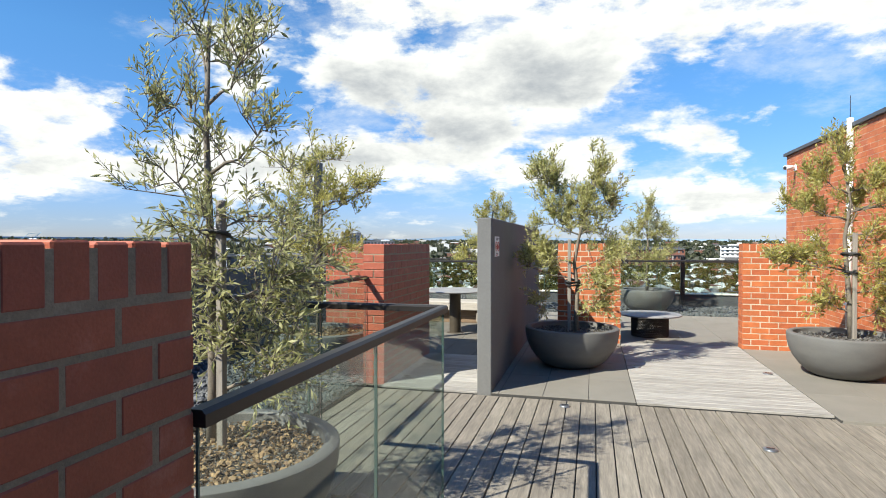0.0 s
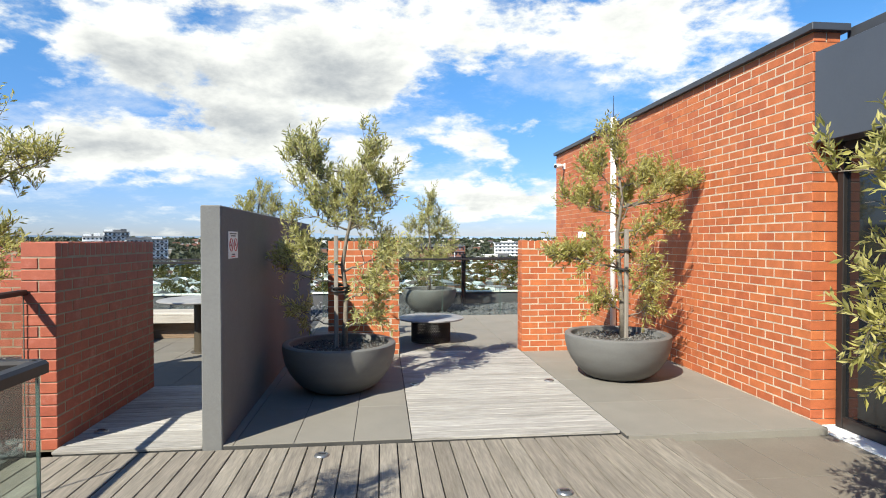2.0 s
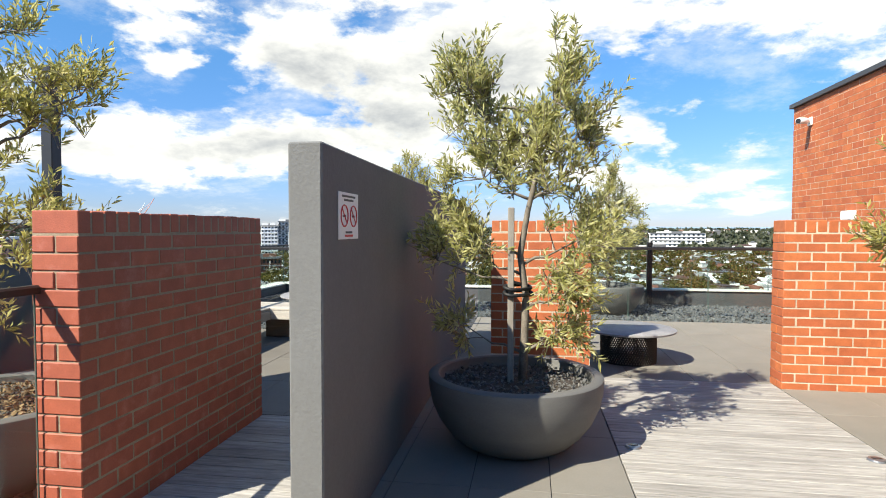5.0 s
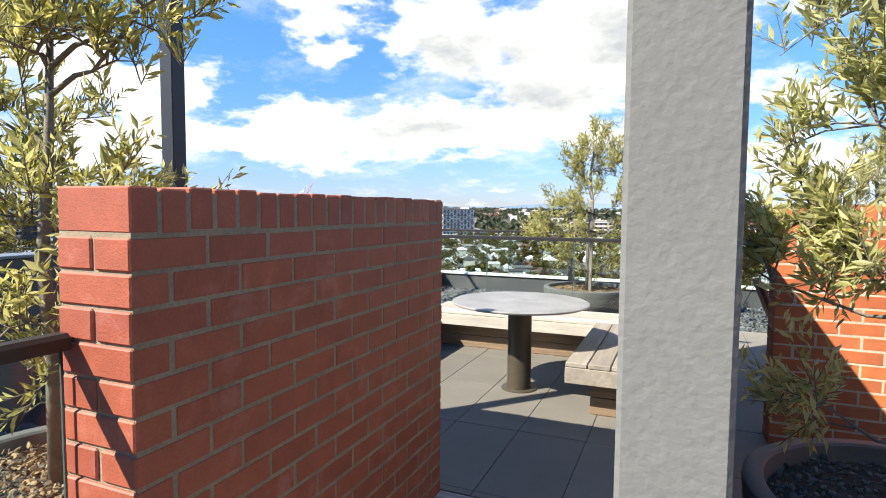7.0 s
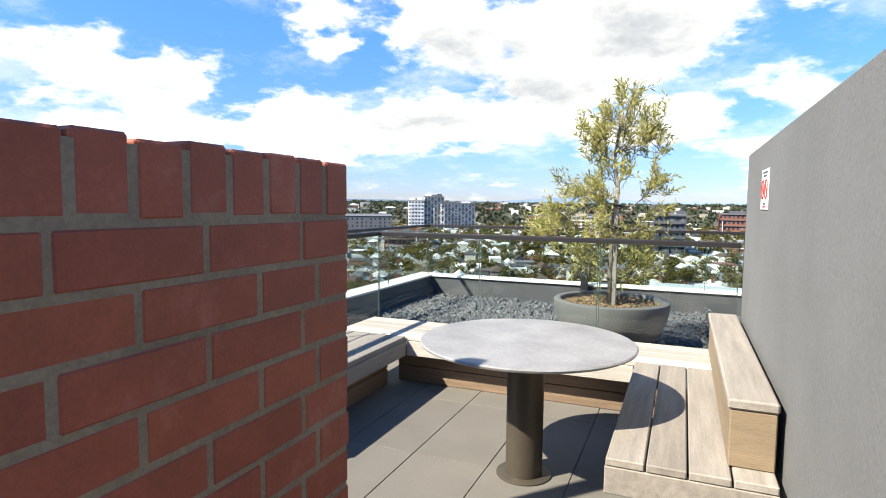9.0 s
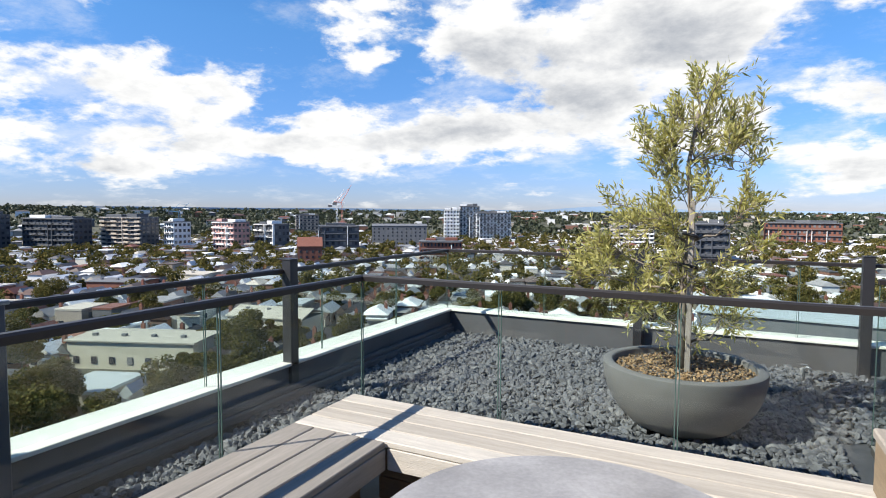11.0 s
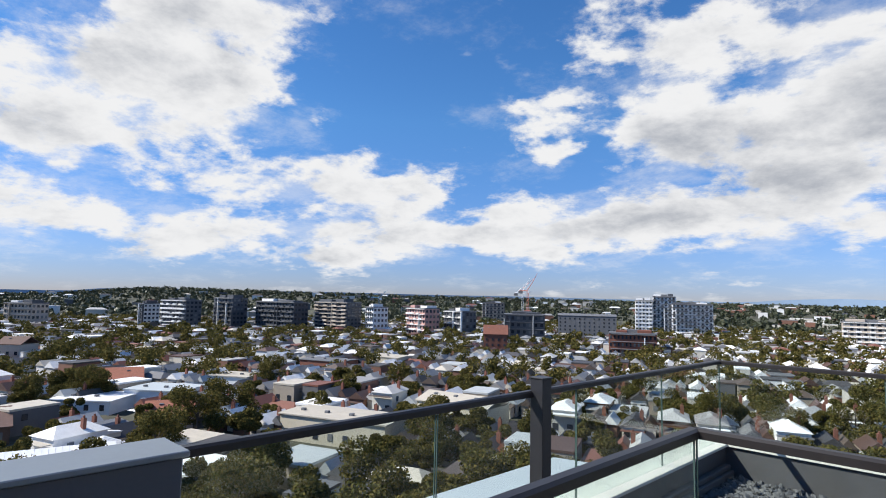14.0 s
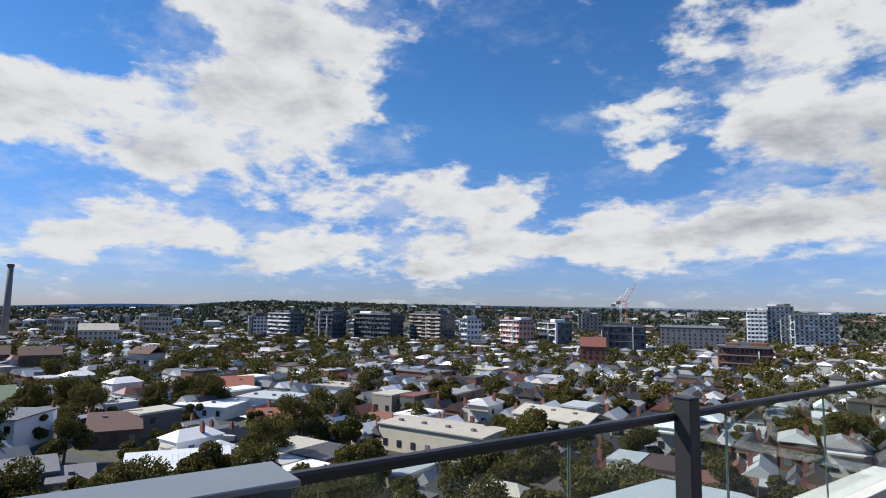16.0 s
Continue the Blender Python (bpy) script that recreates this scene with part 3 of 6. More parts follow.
tiles("floor_paving_far", "grey stone paving of the far terrace", -0.766, 4.15, 9.444, 13.18, 0.0, PAVER, JOINT, 0.6, 0.9, xoff=-0.1, yoff=9.444)
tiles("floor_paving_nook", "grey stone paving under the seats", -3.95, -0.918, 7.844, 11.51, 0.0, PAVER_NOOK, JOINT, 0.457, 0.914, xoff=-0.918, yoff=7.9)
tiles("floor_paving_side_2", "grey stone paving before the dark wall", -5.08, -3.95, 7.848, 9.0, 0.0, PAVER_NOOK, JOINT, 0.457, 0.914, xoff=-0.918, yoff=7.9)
tiles("floor_tiles_low", "brown grey floor tiles with pale grout", 2.785, 4.9, -3.2, 5.785, -0.06, TILE, GROUT, 0.36, 0.76, xoff=2.60, yoff=5.785)

block("trim_step", 2.42, 4.14, 5.772, 5.789, -0.06, -0.004, PAVER, "grey stone step edge of the raised paving", "step")

# ---- glazed front of the building ----
block("wall_glazed_head", 4.14, 4.5, -3.2, 5.95, 2.40, 3.17, CLAD, "dark blue grey metal fascia over the glass doors", "fascia", bevel=0.004)
block("wall_roof_edge", 4.48, 5.2, -3.2, 6.0, 3.2, 3.40, FLASH, "dark metal roof edge", "roof edge", bevel=0.004)
door = thing("door_1", "dark framed sliding glass door beside the brick wall", "door", kind="structure", at=(4.4, 4, 0))
for i in range(4):
    y1 = 5.93 - i * 2.2
    bm = bmesh.new()
    box(bm, 4.34, 4.42, y1 - 0.07, y1, 0.0 - 0.04, 2.4, 0.004)
    done("door_stile", bm, STEEL, door).matrix_parent_inverse = door.matrix_basis.inverted()
    bm = bmesh.new()
    box(bm, 4.375, 4.387, y1 - 2.13, y1 - 0.07, 0.06, 2.33)
    done("pane", bm, DARKGLASS, door).matrix_parent_inverse = door.matrix_basis.inverted()
    for z0, z1 in ((-0.04, 0.06), (2.33, 2.4)):
        bm = bmesh.new()
        box(bm, 4.345, 4.415, y1 - 2.13, y1 - 0.07, z0, z1, 0.003)
        done("door_rail", bm, STEEL, door).matrix_parent_inverse = door.matrix_basis.inverted()
block("trim_sill", 4.16, 4.40, -3.2, 5.975, -0.058, -0.042, WHITE, "white door sill strip", "sill")
block("wall_behind", 4.5, 4.6, -3.2, 6.0, -0.06, 3.2, JOINT, "dark interior wall behind the glass doors", "wall")
block("wall_back", -5.6, 9.0, -3.5, -3.25, -0.1, 3.3, RENDER, "plain grey rendered wall closing the terrace", "wall")

# ---- dark parapets with white coping, outside ----
block("wall_parapet_left", -5.46, -5.22, 9.90, 15.74, -0.7, 0.262, MEMBRANE, "dark membrane parapet along the gravel roof", "parapet")
block("wall_parapet_far", -5.22, 9.0, 15.50, 15.74, -0.7, 0.262, MEMBRANE, "dark membrane parapet along the gravel roof", "parapet")
block("trim_coping_left", -5.52, -5.19, 9.90, 15.78, 0.262, 0.29, COPING, "white metal coping on the parapet", "coping", bevel=0.004)
block("trim_coping_far", -5.19, 9.0, 15.47, 15.78, 0.262, 0.29, COPING, "white metal coping on the parapet", "coping", bevel=0.004)
block("wall_clad", -5.31, -5.10, -3.2, 9.885, -0.7, 1.15, CLAD, "dark blue grey metal clad parapet wall", "wall", bevel=0.006)
block("trim_clad_cap", -5.33, -5.08, -3.2, 9.90, 1.15, 1.172, CAPMETAL, "metal cap on the clad parapet wall", "capping", bevel=0.004)
for i, (x0, x1, z0, z1) in enumerate(((-5.217, -5.15, 0.05, 0.10), (-5.219, -5.12, -0.02, 0.05))):
    block("trim_parapet_foot", x0, x1, 9.905, 15.44, z0, z1, MEMBRANE, "membrane upstand along the parapet", "upstand", bevel=0.01)


# ---- balustrades ----
def rail_bar(parent, a, b, z, w=0.055, h=0.04, mat=STEEL, name="handrail"):
    """A rounded handrail from a to b, both (x, y)."""
    bm = bmesh.new()
    d = Vector((b[0] - a[0], b[1] - a[1], 0))
    n = Vector((d.y, -d.x, 0)).normalized() * w / 2
    prof = [(-1, -0.5), (-1, 0.25), (-0.6, 0.5), (0.6, 0.5), (1, 0.25), (1, -0.5)]
    rings = [[bm.verts.new((p[0] + n.x * s, p[1] + n.y * s, z + h * (t - 0.5))) for s, t in prof] for p in (a, b)]
    for i in range(6):
        j = (i + 1) % 6
        bm.faces.new((rings[0][i], rings[0][j], rings[1][j], rings[1][i]))
    bm.faces.new(rings[0]), bm.faces.new(rings[1][::-1])
    return part(name, bm, mat, parent)


def pane(parent, a, b, z0, z1, thick=0.012):
    bm = bmesh.new()
    d = Vector((b[0] - a[0], b[1] - a[1], 0)).normalized()
    n = Vector((d.y, -d.x, 0)) * thick / 2
    lo = [Vector((a[0], a[1], 0)) + n, Vector((b[0], b[1], 0)) + n, Vector((b[0], b[1], 0)) - n, Vector((a[0], a[1], 0)) - n]
    vs = [[bm.verts.new((p.x, p.y, z)) for p in lo] for z in (z0, z1)]
    bm.faces.new(vs[0][::-1]), bm.faces.new(vs[1])
    for i in range(4):
        j = (i + 1) % 4
        bm.faces.new((vs[0][i], vs[0][j], vs[1][j], vs[1][i]))
    ob = part("pane", bm, GLASS, parent)
    ob.visible_shadow = False
    # thin dark edges where the sheets meet
    for p in (a, b):
        bm = bmesh.new()
        box(bm, p[0] - 0.003, p[0] + 0.003, p[1] - 0.003, p[1] + 0.003, z0, z1)
        part("glass_edge", bm, EDGE, ob)
    return ob


EDGE = material("green_glass_edge", (0.06, 0.10, 0.09), 0.2)


def balustrade(label, points, splits, z, z0, name="balustrade"):
    """A frameless glass balustrade with a dark handrail: points along it, splits: sheets per stretch."""
    b = thing(name, label, "balustrade")
    for (p, q), k in zip(zip(points, points[1:]), splits):
        rail_bar(b, p, q, z)
        for i in range(k):
            s, e = i / k, (i + 1) / k
            L = math.dist(p, q)
            g = 0.008 / L
            u = (p[0] + (q[0] - p[0]) * (s + g), p[1] + (q[1] - p[1]) * (s + g))
            v = (p[0] + (q[0] - p[0]) * (e - g), p[1] + (q[1] - p[1]) * (e - g))
            pane(b, u, v, z0, z - 0.04)
    return b


balustrade("glass balustrade with a dark handrail beside the deck", [(-0.60, 1.087), (-0.60, 3.29), (-2.22, 3.29)], [2, 2], 1.205, -0.10)
balustrade("glass balustrade with a dark handrail meeting the brick wall", [(-2.22, 3.33), (-2.22, 5.99)], [2], 1.205, -0.10)
balustrade("glass balustrade with a dark handrail behind the benches", [(-3.99, 9.03), (-3.99, 11.53), (-0.925, 11.53)], [2, 3], 1.21, -0.05)
balustrade("glass balustrade with a dark handrail before the gravel", [(-0.76, 13.22), (4.14, 13.22)], [4], 1.19, -0.05)


def outer_rail(label, points, splits, posts, z=1.135):
    b = balustrade(label, points, splits, z, 0.292, "outer_balustrade")
    for x, y in posts:
        bm = bmesh.new()
        box(bm, x - 0.05, x + 0.05, y - 0.05, y + 0.05, -0.10, z + 0.08, 0.004)
        p = part("post", bm, POSTMAT, b)
        bm = bmesh.new()
        box(bm, x - 0.055, x + 0.055, y - 0.055, y + 0.055, z + 0.08, z + 0.09, 0.002)
        part("post_cap", bm, POSTMAT, p)
    return b


outer_rail("outer glass balustrade with dark handrail and square posts", [(-5.295, 9.90), (-5.295, 15.56), (9.0, 15.56)], [4, 10],
           [(-5.24, 12.215), (-2.66, 15.42), (-0.42, 15.42), (2.45, 15.42), (5.2, 15.42)])

# tall dark post behind the brick screen
tp = thing("tall_post", "tall square dark steel post behind the brick wall", "post", at=(-3.62, 7.6, 0))
bm = bmesh.new()
box(bm, -0.048, 0.048, -0.048, 0.048, 0.0, 2.74, 0.005)
part("shaft", bm, POSTMAT, tp)
bm = bmesh.new()
box(bm, -0.10, 0.10, -0.10, 0.10, 0.0, 0.012, 0.003)
part("base_plate", bm, POSTMAT, tp)


# ---- gravel ----
def chips(rng, n, lo, hi, ground, smin, smax, flat=0.55, keep=None):
    """Rough angular stones scattered over a rectangle; vertices and faces."""
    phi = (1 + 5 ** 0.5) / 2
    ico = np.array([(-1, phi, 0), (1, phi, 0), (-1, -phi, 0), (1, -phi, 0), (0, -1, phi), (0, 1, phi), (0, -1, -phi), (0, 1, -phi),
                    (phi, 0, -1), (phi, 0, 1), (-phi, 0, -1), (-phi, 0, 1)]) / 1.902
    tri = np.array([(0, 11, 5), (0, 5, 1), (0, 1, 7), (0, 7, 10), (0, 10, 11), (1, 5, 9), (5, 11, 4), (11, 10, 2), (10, 7, 6), (7, 1, 8),
                    (3, 9, 4), (3, 4, 2), (3, 2, 6), (3, 6, 8), (3, 8, 9), (4, 9, 5), (2, 4, 11), (6, 2, 10), (8, 6, 7), (9, 8, 1)])
    c = np.stack([rng.uniform(lo[0], hi[0], n), rng.uniform(lo[1], hi[1], n)], 1)
    if keep is not None:
        c = c[keep(c[:, 0], c[:, 1])]
    n = len(c)
    size = rng.uniform(smin, smax, n) * rng.choice([1, 1, 1.35], n)
    v = ico[None] * rng.uniform(0.62, 1.25, (n, 12, 1))
    v = v * np.stack([rng.uniform(0.8, 1.3, n), rng.uniform(0.55, 0.9, n), rng.uniform(min(0.35, flat), flat + 0.15, n)], 1)[:, None]
    q = rng.normal(size=(n, 4)) * np.array([1.0, 0.35, 0.35, 1.0])
    q /= np.linalg.norm(q, axis=1, keepdims=True)
    w, x, y, z = q.T
    R = np.stack([np.stack([1 - 2 * (y * y + z * z), 2 * (x * y - w * z), 2 * (x * z + w * y)], 1),
                  np.stack([2 * (x * y + w * z), 1 - 2 * (x * x + z * z), 2 * (y * z - w * x)], 1),
                  np.stack([2 * (x * z - w * y), 2 * (y * z + w * x), 1 - 2 * (x * x + y * y)], 1)], 1)
    v = np.einsum("nij,nkj->nki", R, v) * size[:, None, None] / 2
    v[:, :, 0] += c[:, :1]
    v[:, :, 1] += c[:, 1:]
    v[:, :, 2] += (ground + rng.uniform(0.0, 0.03, n))[:, None]
    f = tri[None] + 12 * np.arange(n)[:, None, None]
    return v.reshape(-1, 3), f.reshape(-1, 3)


rng = np.random.default_rng(4)
block("ground_gravel_corner", -5.215, -0.93, 11.54, 15.49, -0.12, -0.055, STONEBED, "dark bed under the slate chips", "gravel bed")
block("ground_gravel_left", -5.095, -4.0, 9.0, 11.54, -0.12, -0.055, STONEBED, "dark bed under the slate chips", "gravel bed")
block("ground_gravel_far", -0.93, 9.0, 13.23, 15.49, -0.12, -0.055, STONEBED, "dark bed under the slate chips", "gravel bed")
block("ground_gravel_mid", -0.93, -0.75, 11.54, 13.23, -0.12, -0.055, STONEBED, "dark bed under the slate chips", "gravel bed")
block("ground_bed", -5.09, -0.86, -3.2, 3.27, -0.35, -0.02, STONEBED, "dark bed under the grey stones", "gravel bed")
block("ground_bed_side", -5.09, -2.255, 3.27, 7.585, -0.35, -0.02, STONEBED, "dark bed under the grey stones", "gravel bed")
g = raw("slate_gravel", *chips(rng, 15500, (-5.19, 11.56), (-0.95, 15.45), -0.05, 0.04, 0.085), STONE)
tagged(g, "loose dark grey slate chips over the roof corner", "gravel", kind="stuff")
g = raw("slate_gravel", *chips(rng, 2400, (-5.05, 9.05), (-4.03, 11.56), -0.05, 0.04, 0.08), STONE)
tagged(g, "loose dark grey slate chips behind the bench", "gravel", kind="stuff")
g = raw("slate_gravel", *chips(rng, 5600, (-0.9, 13.27), (5.2, 15.45), -0.05, 0.045, 0.085), STONE)
tagged(g, "loose dark grey slate chips beyond the far glass", "gravel", kind="stuff")
g = raw("bed_stones", *chips(rng, 7600, (-5.0, 0.2), (-0.87, 7.55), -0.015, 0.05, 0.10, keep=lambda x, y: (x < -2.28) | (y < 3.24)), STONE)
tagged(g, "loose grey stones around the planted pots", "gravel", kind="stuff")


# ---- pots ----
POT_PROFILE = [(0.0, 0.0), (0.29, 0.0), (0.33, 0.012), (0.40, 0.05), (0.475, 0.12), (0.54, 0.21), (0.585, 0.31), (0.608, 0.41), (0.614, 0.485), (0.612, 0.505), (0.60, 0.515), (0.545, 0.515),
               (0.535, 0.505), (0.53, 0.44), (0.49, 0.36)]


def pot(x, y, z, label, scale=1.0, soil="pebble", seed=1):
    p = thing("plant_pot", label, "plant pot", "large round pots", at=(x, y, z))
    bm = bmesh.new()
    lathe(bm, [(r * scale, h * scale) for r, h in POT_PROFILE], 0, 0, 0, 56)
    part("bowl", bm, POT, p, smooth=True)
    bm = bmesh.new()
    lathe(bm, [(0.0, 0.455 * scale), (0.25 * scale, 0.45 * scale), (0.528 * scale, 0.435 * scale)], 0, 0, 0, 40)
    part("soil", bm, SOIL, p, "dark soil")
    r = np.random.default_rng(seed)
    lim = 0.52 * scale
    keep = lambda a, b: a * a + b * b < lim * lim
    v, f = chips(r, 1500, (-lim, -lim), (lim, lim), 0.436 * scale, 0.012, 0.03, keep=keep)
    tagged(raw("pebbles", v, f, PEBBLE, p), kind="stuff")
    if soil == "bark":
        v, f = chips(r, 3400, (-lim, -lim), (lim, lim), 0.446 * scale, 0.012, 0.032, flat=0.1, keep=keep)
        tagged(raw("bark_mulch", v, f, CHIP, p), kind="stuff")
    return p


# ---- olive trees ----
def olive(x, y, z, label, blobs, trunk, leaves, mat, seed, stake=None, ties=(), warm=0.0, leaf_len=0.062, fill=True, spread=1.22):
    """A young olive: trunk = points and radii from its foot; blobs = (centre, radii, twigs) of foliage; all from the foot of the tree."""
    t = thing("olive_tree", label, "tree", "potted olive trees", at=(x, y, z))
    rnd = np.random.default_rng(seed)
    pts = [Vector(p) for p in trunk]
    n = len(pts)
    wood = [tube(pts, [0.030 * (1 - 0.72 * i / (n - 1)) + 0.004 for i in range(n)], 8)]
    dense = [pts[i].lerp(pts[i + 1], s) for i in range(n - 1) for s in (0, 0.25, 0.5, 0.75)] + [pts[-1]]
    twigs = []
    lo, hi = min(b[0][2] - b[1][2] for b in blobs), max(b[0][2] + b[1][2] for b in blobs)
    wide = max(abs(b[0][0]) + b[1][0] for b in blobs)
    blobs = list(blobs) + [] if not fill else list(blobs) + [((0.02, 0.0, lo + (hi - lo) * f), (wide * g, wide * g * 0.8, (hi - lo) * 0.17), 20) for f, g in ((0.28, 0.62), (0.52, 0.62), (0.74, 0.50))]
    for (bx, by, bz), radii, count in blobs:
        c = Vector((bx, by, bz))
        rx, ry, rz = (spread * q for q in radii)
        low = [p for p in dense if p.z < c.z - 0.12] or dense[:2]
        start = min(low, key=lambda p: (p - c).length)
        mid = start.lerp(c, 0.5) + Vector((rnd.normal(0, 0.03), rnd.normal(0, 0.03), -0.03))
        limb = [start, start.lerp(mid, 0.6) + Vector((0, 0, 0.02)), mid, c]
        wood.append(tube(limb, [0.012, 0.010, 0.007, 0.004], 6))
        line = [limb[i].lerp(limb[i + 1], s) for i in range(1, 3) for s in (0, 0.33, 0.66)] + [c]
        for _ in range(max(4, count // 4)):
            d = Vector(rnd.normal(size=3)).normalized()
            k = rnd.uniform(0.3, 1.15)
            e = c + Vector((d.x * rx * k * 1.15, d.y * ry * k * 1.15, d.z * rz * k))
            s = min(line, key=lambda p: (p - e).length + rnd.uniform(0, 0.08))
            m = s.lerp(e, 0.5) + Vector((0, 0, rnd.uniform(0.0, 0.05)))
            wood.append(tube([s, m, e], [0.0045, 0.0035, 0.002], 5, cap=False))
            for _ in range(7):
                b = s.lerp(m, rnd.uniform(0.4, 1)) if rnd.random() < 0.25 else m.lerp(e, rnd.uniform(0.1, 1.0))
                out = (b - pts[-1].lerp(pts[0], 0.45)).normalized()
                way = (out * 0.7 + Vector(rnd.normal(size=3)) * 0.55 + Vector((0, 0, 0.75))).normalized()
                L = rnd.uniform(0.10, 0.26)
                twigs.append((b, way, L))
    sticks = []
    for b, way, L in twigs:
        bend = Vector((rnd.normal(0, 0.02), rnd.normal(0, 0.02), rnd.normal(-0.01, 0.02)))
        sticks.append(tube([b, b + way * L * 0.55 + bend * 0.5, b + way * L + bend], [0.0028, 0.002, 0.001], 3, cap=False))
    wood += sticks
    part_wood = raw("trunk", *join(wood), BARK, t, smooth=True)
    # leaves in pairs along each twig
    B = np.array([tuple(b) for b, w, l in twigs])
    W = np.array([tuple(w) for b, w, l in twigs])
    L = np.array([l for b, w, l in twigs])
    per = max(7, int(leaves * 1.9 / len(twigs)))
    idx = np.repeat(np.arange(len(twigs)), per)
    s = np.tile((np.arange(per) + 0.7) / per, len(twigs))
    base = B[idx] + W[idx] * (L[idx] * s)[:, None]
    side = rnd.normal(size=(len(idx), 3))
    side -= (side * W[idx]).sum(1, keepdims=True) * W[idx]
    side /= np.linalg.norm(side, axis=1, keepdims=True)
    d = W[idx] * rnd.uniform(0.5, 0.9, (len(idx), 1)) + side * rnd.uniform(0.45, 0.95, (len(idx), 1))
    d /= np.linalg.norm(d, axis=1, keepdims=True)
    nrm = np.cross(d, rnd.normal(size=d.shape))
    nrm /= np.linalg.norm(nrm, axis=1, keepdims=True)
    ln = rnd.uniform(0.7, 1.25, (len(idx), 1)) * leaf_len
    wd = ln * rnd.uniform(0.105, 0.16, (len(idx), 1))
    curl = np.cross(nrm, d) * ln * rnd.uniform(-0.12, 0.12, (len(idx), 1))
    v = np.stack([base, base + d * ln * 0.45 + nrm * wd + curl, base + d * ln, base + d * ln * 0.45 - nrm * wd + curl], 1).reshape(-1, 3)
    f = (np.arange(len(idx))[:, None] * 4 + np.arange(4)[None])
    raw("crown", v, f, mat, t)
    if stake:
        (sx, sy), z0, z1 = stake
        bm = bmesh.new()
        box(bm, sx - 0.021, sx + 0.021, sy - 0.021, sy + 0.021, z0, z1, 0.004)
        part("stake", bm, STAKEWOOD, t, "grey timber stake")
        for h in ties:
            k = min(dense, key=lambda p: abs(p.z - h))
            loop = []
            a, b2 = Vector((sx, sy, h)), Vector((k.x, k.y, h))
            ax = (b2 - a)
            nn = Vector((-ax.y, ax.x, 0)).normalized() if ax.length > 1e-4 else Vector((0, 1, 0))
            u = ax.normalized() if ax.length > 1e-4 else Vector((1, 0, 0))
            for i in range(17):
                th = 2 * math.pi * i / 16
                c = a if math.cos(th) < 0 else b2
                loop.append(c + u * math.cos(th) * 0.045 + nn * math.sin(th) * 0.042 + Vector((0, 0, 0.012 * math.sin(th))))
            v2, f2 = tube(loop, [0.013] * 17, 6)
            raw("tie", v2, f2, TIE, t, smooth=True)
    return t


# pots and trees of the terrace
pot(0.0, 7.53, 0.0, "large charcoal concrete bowl pot beside the grey screen wall", 0.965, seed=1)
olive(0.03, 7.53, 0.40, "staked olive tree with a forked trunk in a dark bowl pot",
      [((-0.42, 0.0, 2.02), (0.17, 0.18, 0.24), 44), ((-0.26, 0.05, 1.85), (0.20, 0.22, 0.24), 52), ((0.28, 0.0, 2.00), (0.15, 0.18, 0.28), 44), ((0.38, 0.05, 1.70), (0.22, 0.22, 0.22), 56),
       ((0.0, 0.0, 1.68), (0.30, 0.28, 0.26), 76), ((-0.25, 0.0, 1.42), (0.24, 0.25, 0.22), 52), ((0.28, 0.0, 1.42), (0.22, 0.24, 0.20), 40), ((-0.42, 0.0, 1.06), (0.18, 0.2, 0.20), 44),
       ((-0.26, 0.05, 0.90), (0.16, 0.2, 0.18), 28), ((0.38, 0.0, 1.00), (0.20, 0.22, 0.22), 52), ((0.28, 0.0, 0.68), (0.20, 0.22, 0.20), 48), ((0.32, 0.0, 0.40), (0.14, 0.16, 0.16), 30),
       ((-0.36, 0.0, 0.40), (0.12, 0.15, 0.12), 10), ((-0.56, -0.05, 0.86), (0.12, 0.14, 0.12), 10)],
      [(0.02, 0, 0), (0.03, 0.01, 0.3), (0.04, 0.02, 0.62), (0.0, 0.02, 0.9), (0.05, 0.0, 1.2), (0.12, 0, 1.5), (0.10, 0, 1.85)], 7600, LEAF, 21, fill=False, spread=1.27,
      stake=((-0.06, -0.04), 0.0, 1.22), ties=(0.68, 0.64))
pot(3.145, 7.725, 0.0, "large charcoal concrete bowl pot before the tall brick wall", 0.968, seed=2)
olive(3.17, 7.725, 0.44, "staked olive tree with airy golden green foliage by the brick wall",
      [((-0.04, 0, 2.12), (0.16, 0.18, 0.24), 32), ((-0.22, 0.0, 1.88), (0.18, 0.2, 0.20), 36), ((0.30, 0.0, 1.86), (0.24, 0.22, 0.20), 48), ((0.58, 0.0, 1.70), (0.22, 0.2, 0.18), 44), ((0.84, 0.0, 1.68), (0.16, 0.16, 0.12), 22),
       ((-0.42, 0.0, 1.54), (0.20, 0.2, 0.18), 36), ((0.10, 0.0, 1.52), (0.30, 0.25, 0.22), 44), ((0.50, 0.0, 1.32), (0.20, 0.2, 0.20), 30), ((-0.60, 0.0, 0.94), (0.22, 0.22, 0.18), 46), ((-0.32, 0.0, 1.00), (0.22, 0.22, 0.24), 44),
       ((-0.24, 0.0, 0.46), (0.16, 0.18, 0.18), 30), ((0.14, 0.0, 1.05), (0.20, 0.2, 0.20), 26), ((0.34, 0.0, 0.68), (0.22, 0.22, 0.22), 44), ((0.40, 0.0, 0.42), (0.12, 0.14, 0.15), 16)],
      [(0.04, 0, 0), (0.03, 0.0, 0.4), (0.0, 0.01, 0.8), (-0.02, 0.02, 1.2), (0.03, 0.0, 1.6), (-0.04, 0, 2.05)], 7000, LEAF_WARM, 22, fill=False, spread=1.27,
      stake=((0.06, -0.05), 0.0, 1.25), ties=(0.78, 1.0))
